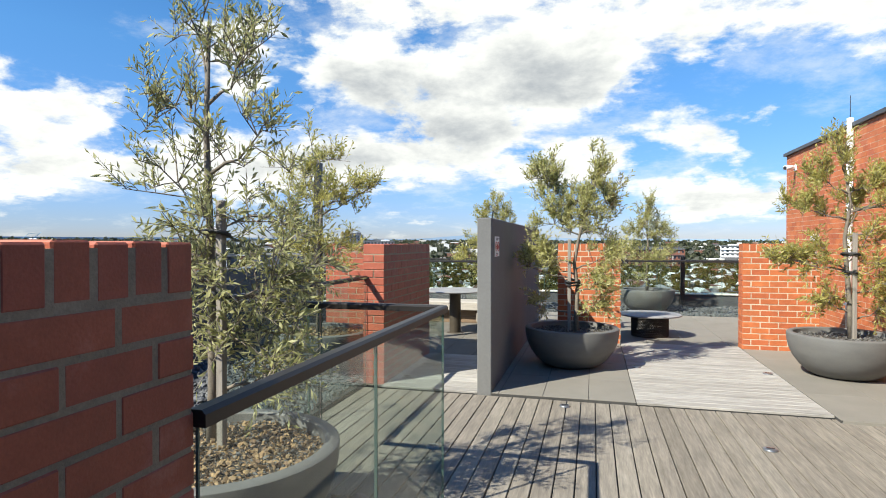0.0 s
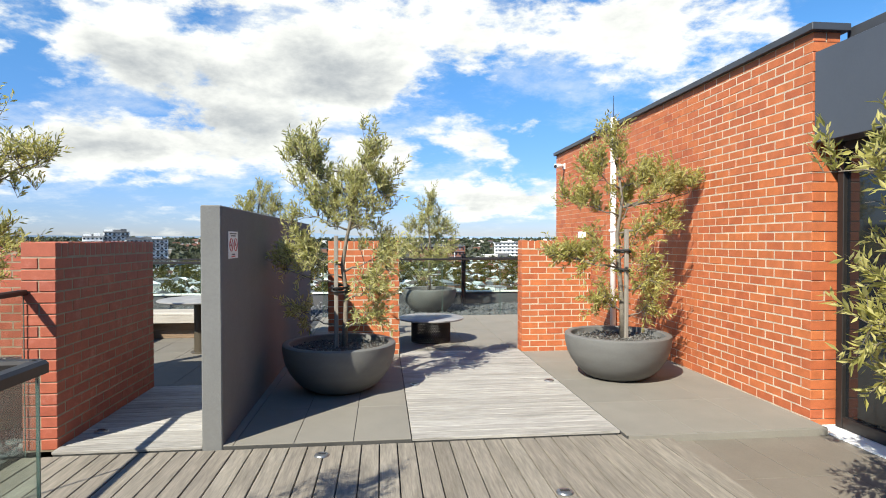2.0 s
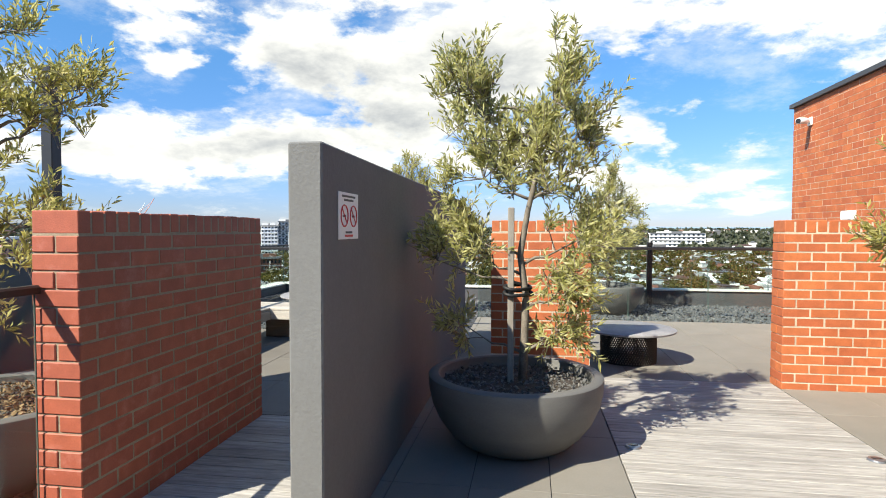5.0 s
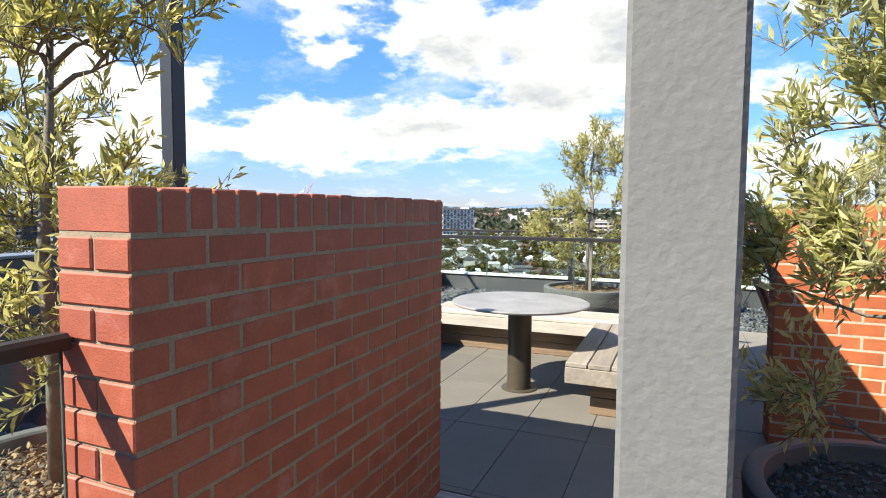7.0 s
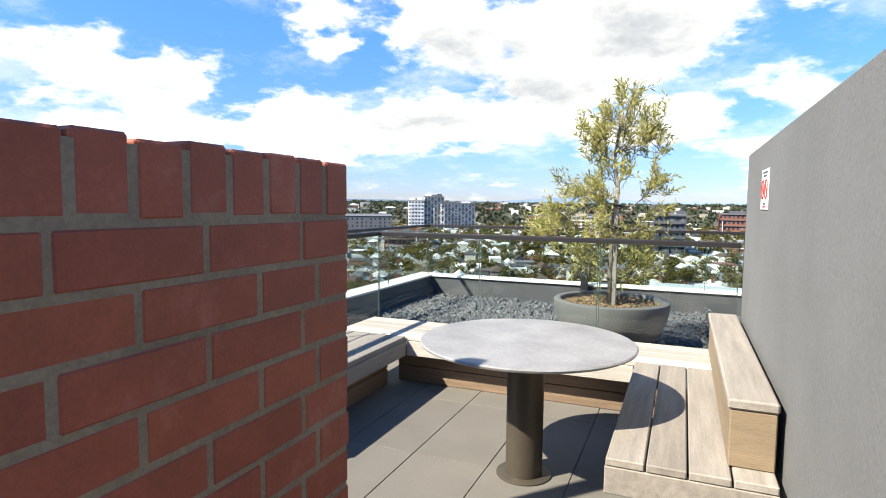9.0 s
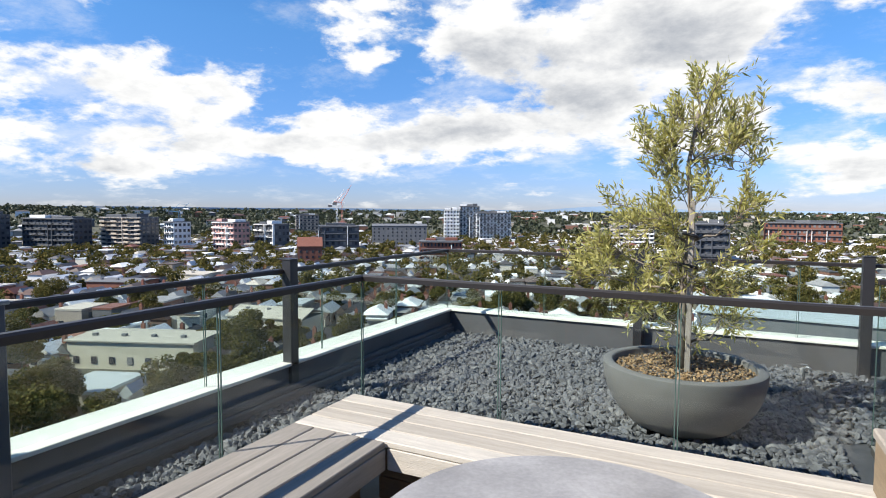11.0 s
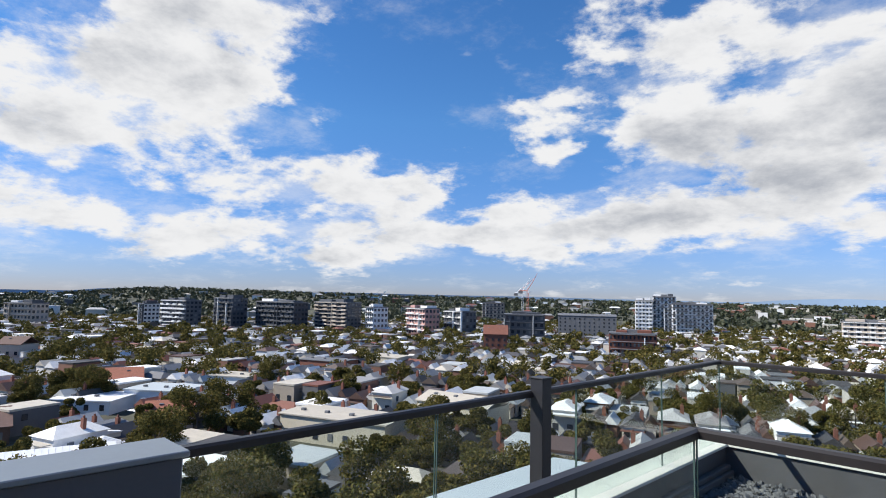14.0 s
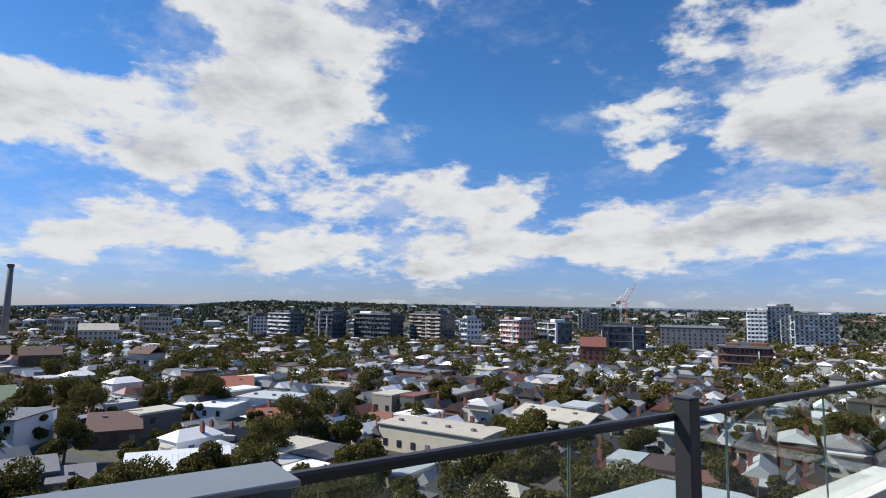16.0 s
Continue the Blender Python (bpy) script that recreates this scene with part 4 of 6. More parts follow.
pot(1.50, 14.2, -0.03, "large grey concrete bowl pot on the slate chips beyond the glass", 1.0, seed=3)
olive(1.50, 14.2, 0.42, "upright bushy olive tree in a bowl pot beyond the glass",
      [((0.0, 0, 1.95), (0.20, 0.2, 0.42), 40), ((-0.22, 0, 1.45), (0.30, 0.3, 0.34), 55), ((0.25, 0, 1.40), (0.32, 0.3, 0.34), 55), ((-0.25, 0, 0.90), (0.34, 0.3, 0.32), 60), ((0.30, 0, 0.85), (0.34, 0.3, 0.32), 60),
       ((0.0, 0.1, 0.55), (0.45, 0.35, 0.22), 40)],
      [(0, 0, 0), (0.0, 0, 0.5), (0.02, 0, 1.0), (-0.01, 0, 1.5), (0.0, 0, 2.1)], 5200, LEAF, 23)
pot(-2.015, 13.07, -0.03, "large grey concrete bowl pot on the slate chips behind the bench", 0.98, soil="bark", seed=4)
olive(-2.015, 13.05, 0.42, "staked olive tree with golden green foliage above the slate chips",
      [((0.08, 0, 1.95), (0.28, 0.26, 0.30), 56), ((0.34, 0.05, 1.72), (0.20, 0.2, 0.30), 30), ((-0.18, 0, 1.62), (0.30, 0.26, 0.30), 54), ((0.34, 0, 1.18), (0.26, 0.25, 0.22), 30), ((-0.22, 0, 1.15), (0.34, 0.3, 0.28), 56),
       ((-0.48, 0, 0.90), (0.32, 0.3, 0.30), 60), ((-0.70, 0.05, 0.72), (0.22, 0.22, 0.22), 30), ((0.18, 0.05, 0.72), (0.28, 0.28, 0.30), 36), ((-0.25, 0, 0.52), (0.30, 0.3, 0.22), 36), ((0.26, 0, 0.38), (0.15, 0.15, 0.16), 10)],
      [(0, 0, 0), (-0.01, 0, 0.4), (0.0, 0.01, 0.8), (0.03, 0.02, 1.2), (0.0, 0.0, 1.6), (0.06, 0, 2.0)], 5000, LEAF_WARM, 24,
      stake=((0.04, -0.05), 0.0, 1.32), ties=(0.82, 1.06))
pot(-1.66, 2.62, -0.02, "large grey concrete bowl pot among grey stones behind glass", 1.03, soil="bark", seed=5)
olive(-1.80, 2.80, 0.41, "tall staked olive tree with loose silvery foliage behind the glass balustrade",
      [((-0.12, 0, 2.36), (0.24, 0.25, 0.26), 34), ((0.14, 0, 2.20), (0.28, 0.25, 0.28), 42), ((-0.32, 0, 2.00), (0.24, 0.25, 0.28), 34), ((0.26, 0, 1.76), (0.22, 0.25, 0.24), 30), ((-0.26, 0, 1.52), (0.26, 0.25, 0.28), 38),
       ((0.20, 0, 1.32), (0.30, 0.25, 0.24), 50), ((-0.18, 0, 1.05), (0.32, 0.3, 0.30), 60), ((0.34, 0, 0.95), (0.26, 0.3, 0.32), 84), ((0.02, 0, 0.62), (0.32, 0.3, 0.26), 56), ((0.40, 0.05, 0.52), (0.20, 0.22, 0.24), 60)],
      [(-0.04, 0, 0), (-0.03, 0.0, 0.4), (-0.04, 0.0, 0.9), (-0.05, 0.0, 1.3), (-0.07, 0.0, 1.8), (-0.05, 0.0, 2.4)], 3400, LEAF_GREY, 25, fill=False, leaf_len=0.056,
      stake=((0.09, -0.09), 0.0, 1.40), ties=(0.88, 1.22))
pot(-3.0, 6.50, -0.02, "large grey concrete bowl pot among grey stones before the brick wall", 1.0, soil="bark", seed=6)
olive(-3.06, 6.50, 0.42, "olive tree with spreading golden foliage before the brick wall",
      [((-0.05, 0, 2.15), (0.46, 0.35, 0.34), 66), ((0.05, 0, 1.75), (0.50, 0.35, 0.30), 70), ((-0.42, 0, 1.50), (0.34, 0.3, 0.30), 44), ((0.48, 0, 1.72), (0.28, 0.25, 0.18), 26), ((-0.20, 0, 1.15), (0.46, 0.35, 0.34), 66), ((0.28, 0, 1.10), (0.34, 0.3, 0.36), 50),
       ((-0.05, 0, 0.65), (0.45, 0.35, 0.30), 50), ((0.66, 0.0, 1.80), (0.16, 0.15, 0.14), 12)],
      [(0, 0, 0), (0.0, 0.0, 0.45), (-0.04, 0.0, 0.9), (0.02, 0.0, 1.3), (0.05, 0, 1.7)], 4000, LEAF_WARM, 26, fill=False)
pot(3.45, 3.60, -0.06, "large charcoal concrete bowl pot before the glass doors", 1.0, seed=7)
olive(3.45, 3.60, 0.40, "olive tree with golden leaves before the glass doors",
      [((-0.45, 0.25, 1.45), (0.30, 0.3, 0.26), 40), ((-0.30, 0.2, 1.15), (0.34, 0.3, 0.3), 50), ((0.05, 0, 1.75), (0.40, 0.35, 0.35), 50), ((-0.35, 0.2, 0.75), (0.34, 0.3, 0.35), 50), ((0.2, 0, 1.0), (0.35, 0.3, 0.5), 40),
       ((-0.2, 0.1, 0.4), (0.3, 0.3, 0.25), 30)],
      [(0, 0, 0), (0.0, 0.0, 0.5), (0.0, 0.0, 1.0), (0.0, 0.0, 1.6)], 4600, LEAF_WARM, 27, leaf_len=0.068)


# ---- seats and tables ----
def bench(label, x0, x1, y0, y1, along_y, boards_n, mat, base=None, skirt=(), at_z=0.42, end_mat=None):
    b = thing("timber_bench", label, "bench", "built-in benches", at=(0, 0, 0))
    w = ((x1 - x0) if along_y else (y1 - y0)) / boards_n
    for i in range(boards_n):
        bm = bmesh.new()
        if along_y:
            box(bm, x0 + i * w + 0.004, x0 + (i + 1) * w - 0.004, y0, y1, at_z - 0.035, at_z, 0.005)
        else:
            box(bm, x0, x1, y0 + i * w + 0.004, y0 + (i + 1) * w - 0.004, at_z - 0.035, at_z, 0.005)
        part("seat_board", bm, mat, b)
    for (a0, a1, c0, c1) in skirt:
        bm = bmesh.new()
        box(bm, a0, a1, c0, c1, at_z - 0.155, at_z - 0.037, 0.004)
        part("edge_board", bm, mat, b)
    bx0, bx1, by0, by1 = base
    for k in range(2):
        bm = bmesh.new()
        box(bm, bx0, bx1, by0, by1, 0.002 + k * 0.135, 0.132 + k * 0.135, 0.004)
        part("base_board", bm, BENCH_BASE, b)
    return b


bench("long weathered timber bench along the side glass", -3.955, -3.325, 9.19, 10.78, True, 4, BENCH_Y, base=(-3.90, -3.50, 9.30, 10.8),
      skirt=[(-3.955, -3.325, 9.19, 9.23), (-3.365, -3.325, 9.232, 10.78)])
bench("pale timber bench under the far glass", -3.955, -0.945, 10.785, 11.38, False, 4, BENCH_X, base=(-3.48, -1.35, 10.95, 11.3),
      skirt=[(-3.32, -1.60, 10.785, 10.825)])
bench("weathered timber bench against the grey screen wall", -1.59, -0.945, 9.17, 10.78, True, 4, BENCH_MID, base=(-1.43, -0.96, 9.34, 10.8),
      skirt=[(-1.59, -0.945, 9.17, 9.21), (-1.59, -1.55, 9.212, 10.78)])
back = thing("bench_backrest", "thick solid timber backrest along the grey screen wall", "backrest", at=(0, 0, 0))
bm = bmesh.new()
box(bm, -1.12, -0.95, 9.29, 11.30, 0.422, 0.66, 0.005)
part("panel", bm, BENCH_GOLD, back, "golden brown panel")
bm = bmesh.new()
box(bm, -1.13, -0.945, 9.28, 11.31, 0.662, 0.705, 0.008)
part("top_board", bm, BENCH_MID, back, "weathered top board")

tb = thing("round_table", "round grey stone table on a bronze pedestal between the benches", "table", at=(-2.08, 9.74, 0))
bm = bmesh.new()
lathe(bm, [(0, 0.725), (0.555, 0.725), (0.572, 0.733), (0.575, 0.742), (0.568, 0.748), (0.0, 0.75)], 0, 0, 0, 72)
part("tabletop", bm, TABLETOP, tb, smooth=True)
bm = bmesh.new()
lathe(bm, [(0.0, 0.012), (0.10, 0.012), (0.10, 0.725), (0, 0.725)], 0, 0, 0, 36)
part("pedestal", bm, PEDESTAL, tb, smooth=True)
bm = bmesh.new()
lathe(bm, [(0, 0), (0.15, 0), (0.15, 0.008), (0.145, 0.012), (0.0, 0.012)], 0, 0, 0, 36)
part("base_plate", bm, PEDESTAL, tb, smooth=True)

ct = thing("coffee_table", "low round grey table on a dark mesh drum", "coffee table", at=(1.20, 10.25, 0))
bm = bmesh.new()
lathe(bm, [(0, 0.345), (0.495, 0.345), (0.51, 0.352), (0.51, 0.366), (0.50, 0.372), (0, 0.372)], 0, 0, 0, 56)
part("tabletop", bm, TABLETOP, ct, smooth=True)
vs = []
for i in range(66):
    for s in (1, -1):
        p = [(0.30 * math.cos(2 * math.pi * (i / 66 + s * h / 3.2)), 0.30 * math.sin(2 * math.pi * (i / 66 + s * h / 3.2)), h) for h in (0.0, 0.085, 0.17, 0.255, 0.345)]
        vs.append(tube(p, [0.0058] * 5, 4, cap=False))
raw("mesh_drum", *join(vs), STEEL, ct)
for h in (0.006, 0.338):
    ring = [(0.30 * math.cos(2 * math.pi * i / 32), 0.30 * math.sin(2 * math.pi * i / 32), h) for i in range(33)]
    raw("drum_ring", *tube(ring, [0.008] * 33, 6, cap=False), STEEL, ct)

# timber armchair, half hidden by the brick pier
ch = thing("garden_armchair", "dark stained timber garden armchair by the coffee table", "chair", at=(0.28, 11.05, 0))
for sx, sy in ((0.30, 0.28), (0.30, -0.28), (-0.26, 0.28), (-0.26, -0.28)):
    raw("leg", *tube([(sx, sy, 0), (sx - 0.03, sy, 0.30), (sx - 0.05, sy, 0.56 if sx > 0 else 0.54)], [0.022, 0.024, 0.022], 6), CHAIRWOOD, ch)
for sy in (0.28, -0.28):
    bm = bmesh.new()
    box(bm, -0.32, 0.30, sy - 0.045, sy + 0.045, 0.56, 0.585, 0.006)
    part("armrest", bm, CHAIRWOOD, ch)
for i in range(5):
    bm = bmesh.new()
    box(bm, -0.24 + i * 0.105, -0.145 + i * 0.105, -0.25, 0.25, 0.33 + i * 0.012, 0.352 + i * 0.012, 0.004)
    part("seat_slat", bm, CHAIRWOOD, ch)
for i in range(5):
    raw("back_slat", *tube([(-0.24, -0.2 + i * 0.1, 0.34), (-0.36, -0.2 + i * 0.1, 0.62), (-0.46, -0.2 + i * 0.1, 0.88)], [0.03, 0.03, 0.03], 6), CHAIRWOOD, ch)


# ---- small fixtures ----
def deck_light(x, y, z):
    d = thing("deck_light", "small round steel recessed deck light", "light", "deck lights", at=(x, y, z))
    bm = bmesh.new()
    lathe(bm, [(0.0, 0.0), (0.055, 0.0), (0.055, 0.004), (0.048, 0.012), (0.034, 0.014), (0.0, 0.014)], 0, 0, 0, 28)
    part("rim", bm, LAMPRIM, d, smooth=True)
    bm = bmesh.new()
    box(bm, -0.03, 0.03, -0.012, 0.012, 0.0142, 0.017, 0.002)
    part("lens", bm, LAMPEYE, d)


for p in ((0.797, 7.585, 0.0), (2.298, 7.59, 0.0), (-1.85, 6.35, 0.0), (0.0, 5.7, -0.03), (-0.95, 4.3, -0.03), (1.6, 4.9, -0.03)):
    deck_light(*p)

pipe = thing("downpipe", "white painted downpipe on the tall brick wall", "downpipe", at=(4.10, 10.13, 0))
raw("pipe", *tube([(0, 0, 0.0), (0, 0, 3.5)], [0.045, 0.045], 18), WHITE, pipe, smooth=True)
for h in (0.6, 1.7, 2.8):
    bm = bmesh.new()
    box(bm, -0.055, 0.05, -0.055, 0.055, h, h + 0.04, 0.004)
    part("bracket", bm, WHITE, pipe)
raw("antenna", *tube([(0, 0, 3.5), (0, 0, 3.85)], [0.006, 0.004], 6), STEEL, pipe)

cc = thing("security_camera", "white security camera mounted on the brick wall", "camera", at=(4.15, 12.72, 3.06))
bm = bmesh.new()
box(bm, -0.025, 0.0, -0.06, 0.06, -0.06, 0.06, 0.006)
part("back_plate", bm, WHITE, cc)
raw("body", *tube([(-0.03, 0, 0), (-0.10, -0.05, 0.005), (-0.24, -0.16, -0.015)], [0.03, 0.045, 0.045], 14), WHITE, cc, smooth=True)
raw("lens", *tube([(-0.24, -0.16, -0.015), (-0.247, -0.166, -0.016)], [0.034, 0.034], 14), LAMPEYE, cc)
wl = thing("wall_light", "small white wall light on the brick wall", "light", at=(4.15, 11.6, 1.66))
bm = bmesh.new()
box(bm, -0.07, 0.0, -0.13, 0.13, -0.06, 0.06, 0.01)
part("case", bm, WHITE, wl)


def sign(at, turn, label):
    """A white no smoking notice: two red rings with a bar, lines of small print."""
    s = thing("notice_sign", label, "sign", "no smoking notices", at=at)
    s.rotation_euler = (0, 0, radians(turn))
    bm = bmesh.new()
    box(bm, -0.002, 0.002, -0.148, 0.148, -0.11, 0.11, 0.001)
    part("board", bm, WHITE, s)
    for cy in (-0.068, 0.068):
        ring = [(0.0035, cy + 0.050 * math.cos(2 * math.pi * i / 28), 0.0 + 0.050 * math.sin(2 * math.pi * i / 28)) for i in range(29)]
        raw("ring", *tube(ring, [0.0034] * 29, 5, cap=False), RED, s)
        raw("bar", *tube([(0.0035, cy - 0.035, 0.035), (0.0035, cy + 0.035, -0.035)], [0.003, 0.003], 5), RED, s)
        bm = bmesh.new()
        box(bm, 0.002, 0.0032, cy - 0.022, cy + 0.022, -0.006, 0.004)
        part("symbol", bm, INK, s)
    for k, (z, w) in enumerate(((0.092, 0.10), (0.074, 0.07), (-0.078, 0.05), (-0.094, 0.06))):
        bm = bmesh.new()
        box(bm, 0.002, 0.003, -w, w, z - 0.005, z + 0.005)
        part("print_line", bm, RED if k == 3 else INK, s)


sign((-0.763, 6.245, 1.535), 0, "white no smoking notice with red rings on grey wall")
sign((-0.921, 10.33, 1.57), 180, "white no smoking notice with red rings on grey wall")

# small tap among the chips
tap = thing("garden_tap", "small chrome tap standing among the slate chips", "tap", at=(-1.0, 14.9, -0.06))
raw("riser", *tube([(0, 0, 0), (0, 0, 0.16), (0.03, -0.02, 0.19), (0.06, -0.04, 0.17)], [0.014, 0.014, 0.013, 0.012], 8), LAMPRIM, tap, smooth=True)
bm = bmesh.new()
box(bm, -0.03, 0.03, -0.008, 0.008, 0.20, 0.214, 0.003)
part("handle", bm, LAMPRIM, tap)


# ---- the suburb below ----
HUB = Vector((-3.3, 9.0, 0.0))


def polar(az, r):
    """A place on the plain, az degrees to the left of +y as seen from the terrace."""
    return HUB.x - r * math.sin(radians(az)), HUB.y + r * math.cos(radians(az))


def hill(az):
    """Degrees by which the far hills rise over the horizon."""
    table = ((-180, 0.1), (-40, 0.1), (10, 0.2), (34, 0.30), (50, 0.36), (62, 0.48), (71, 0.58), (74, 0.40), (78, -0.05), (86, -0.35), (95, -0.5), (120, -0.4), (180, 0.1))
    for (a, x), (b, y) in zip(table, table[1:]):
        if a <= az <= b:
            return x + (y - x) * (az - a) / (b - a)
    return 0.1


def land(x, y):
    r = math.hypot(x - HUB.x, y - HUB.y)
    az = math.degrees(math.atan2(-(x - HUB.x), y - HUB.y))
    k = min(1, max(0, (r - 620) / 1100))
    k = k * k * (3 - 2 * k)
    top = 1.7 + min(r, 1800) * math.tan(radians(hill(az))) - 9
    return GROUND_Z + (top - GROUND_Z) * k


GRASS = material("dry_ground", (0.07, 0.07, 0.045), 0.95, vary=0.45, scale=0.05, fine=0.6)
ASPHALT = material("asphalt", (0.055, 0.055, 0.058), 0.9, vary=0.2, scale=0.2, fine=3)
TREE_LEAF = leaf_material("tree_leaf", [(0.044, 0.048, 0.017), (0.092, 0.088, 0.026), (0.18, 0.138, 0.040), (0.066, 0.067, 0.023)], 0.2)
for _m in (TREE_LEAF,):
    _m.node_tree.nodes["Principled BSDF"].inputs["Specular IOR Level"].default_value = 0.08
    _m.node_tree.nodes["Principled BSDF"].inputs["Roughness"].default_value = 0.85
WOODS = leaf_material("far_woods_leaf", [(0.035, 0.046, 0.026), (0.055, 0.066, 0.034), (0.075, 0.078, 0.040), (0.044, 0.056, 0.032)], 0.1)
TRUNK = material("tree_trunk", (0.10, 0.08, 0.06), 0.9, vary=0.2, scale=2, fine=20)
ROOFS = material("house_roofs", (0, 0, 0), 0.55, vary=0.10, scale=0.6, fine=6,
                 pick=[(0.70, 0.70, 0.69), (0.40, 0.42, 0.42), (0.085, 0.048, 0.036), (0.76, 0.76, 0.75), (0.07, 0.066, 0.066), (0.44, 0.435, 0.42), (0.26, 0.255, 0.25), (0.17, 0.066, 0.042),
                       (0.46, 0.42, 0.35), (0.045, 0.043, 0.045), (0.72, 0.72, 0.71), (0.09, 0.066, 0.052), (0.22, 0.225, 0.23), (0.12, 0.12, 0.125)])
WALLS = material("house_walls", (0, 0, 0), 0.85, vary=0.08, scale=0.8, fine=5,
                 pick=[(0.52, 0.49, 0.43), (0.66, 0.65, 0.63), (0.30, 0.26, 0.21), (0.17, 0.085, 0.058), (0.44, 0.42, 0.385), (0.10, 0.10, 0.105), (0.58, 0.55, 0.48), (0.70, 0.70, 0.69), (0.20, 0.10, 0.068)])
BRICKHOUSE = material("house_brick", (0.18, 0.07, 0.047), 0.85, vary=0.15, scale=0.8, fine=6)
CREAM = material("cream_wall", (0.50, 0.45, 0.35), 0.85, vary=0.08, scale=0.6, fine=5)
CREAMROOF = material("cream_roof", (0.40, 0.365, 0.305), 0.8, vary=0.08, scale=0.6, fine=5)
PALEROOF = material("pale_metal_roof", (0.40, 0.44, 0.455), 0.45, vary=0.05, scale=0.5, fine=4)
FLATGREY = material("grey_flat_roof", (0.125, 0.13, 0.14), 0.8, vary=0.12, scale=0.5, fine=4)
APTWHITE = material("white_apartment", (0.74, 0.74, 0.73), 0.7, vary=0.05, scale=0.2, fine=2)
APTDARK = material("charcoal_apartment", (0.07, 0.075, 0.085), 0.6, vary=0.1, scale=0.2, fine=2)
APTBEIGE = material("beige_apartment", (0.42, 0.36, 0.30), 0.7, vary=0.08, scale=0.2, fine=2)
APTPINK = material("pink_grey_apartment", (0.44, 0.25, 0.22), 0.7, vary=0.08, scale=0.2, fine=2)
WINDOW = material("far_window_glass", (0.03, 0.038, 0.05), 0.15, spec=0.6, pick=[(0.02, 0.025, 0.035), (0.05, 0.06, 0.075), (0.03, 0.035, 0.045), (0.16, 0.165, 0.17), (0.025, 0.03, 0.04)])
BROWNROOF = material("brown_tile_roof", (0.10, 0.055, 0.042), 0.75, vary=0.2, scale=1.5, fine=6)
GREENROOF = material("green_tile_roof", (0.13, 0.17, 0.10), 0.7, vary=0.15, scale=1.5, fine=6)
TERRACOTTA = material("terracotta_roof", (0.26, 0.095, 0.055), 0.75, vary=0.2, scale=1.5, fine=6)
WHITEROOF = material("white_metal_roof", (0.72, 0.73, 0.74), 0.4, vary=0.05, scale=0.5, fine=4)
BROWNWALL = material("brown_brick_flats", (0.12, 0.072, 0.052), 0.85, vary=0.12, scale=0.8, fine=5)
CRANERED = material("crane_red", (0.50, 0.17, 0.12), 0.6)
CRANEBLUE = material("crane_blue", (0.08, 0.22, 0.35), 0.6)
STACK = material("stack_concrete", (0.17, 0.165, 0.16), 0.85, vary=0.1, scale=0.2, fine=2)
CARPAINT = material("car_paint", (0.5, 0.5, 0.5), 0.3, pick=[(0.6, 0.6, 0.6), (0.7, 0.7, 0.7), (0.05, 0.05, 0.06), (0.3, 0.31, 0.33)])

# one sheet of ground to the horizon, with low hills
rings = [20, 60, 120, 250, 400, 550, 650, 750, 850, 950, 1050, 1150, 1250, 1350, 1500, 1700, 1900, 2300, 3000, 4500]
seg = 120
gv = [(HUB.x, HUB.y, GROUND_Z)]
gf = []
for r in rings:
    for i in range(seg):
        a = 360 * i / seg - 180
        x, y = polar(a, r)
        gv.append((x, y, land(x, y) if r < 1900 else land(*polar(a, 1800)) - (r - 1800) * 0.004))
for i in range(seg):
    gf.append((0, 1 + i, 1 + (i + 1) % seg))
for k in range(len(rings) - 1):
    for i in range(seg):
        j = (i + 1) % seg
        o, q = 1 + k * seg, 1 + (k + 1) * seg
        gf.append((o + i, q + i, q + j, o + j))
tagged(raw("ground", gv, gf, GRASS, smooth=True), "dry green suburban ground rising to low hills", "ground", kind="structure")
block("wall_building_below", -5.4, 9.0, -3.9, 15.55, GROUND_Z, -0.7, APTDARK, "dark facade of the building under the terrace", "wall")


# -- landmarks: (az, distance) each faces the terrace --
TAKEN = []


def place(name, label, category, az, r, group=""):
    x, y = polar(az, r)
    e = thing(name, label, category, group, at=(x, y, land(x, y)))
    e.rotation_euler = (0, 0, radians(az))
    return e


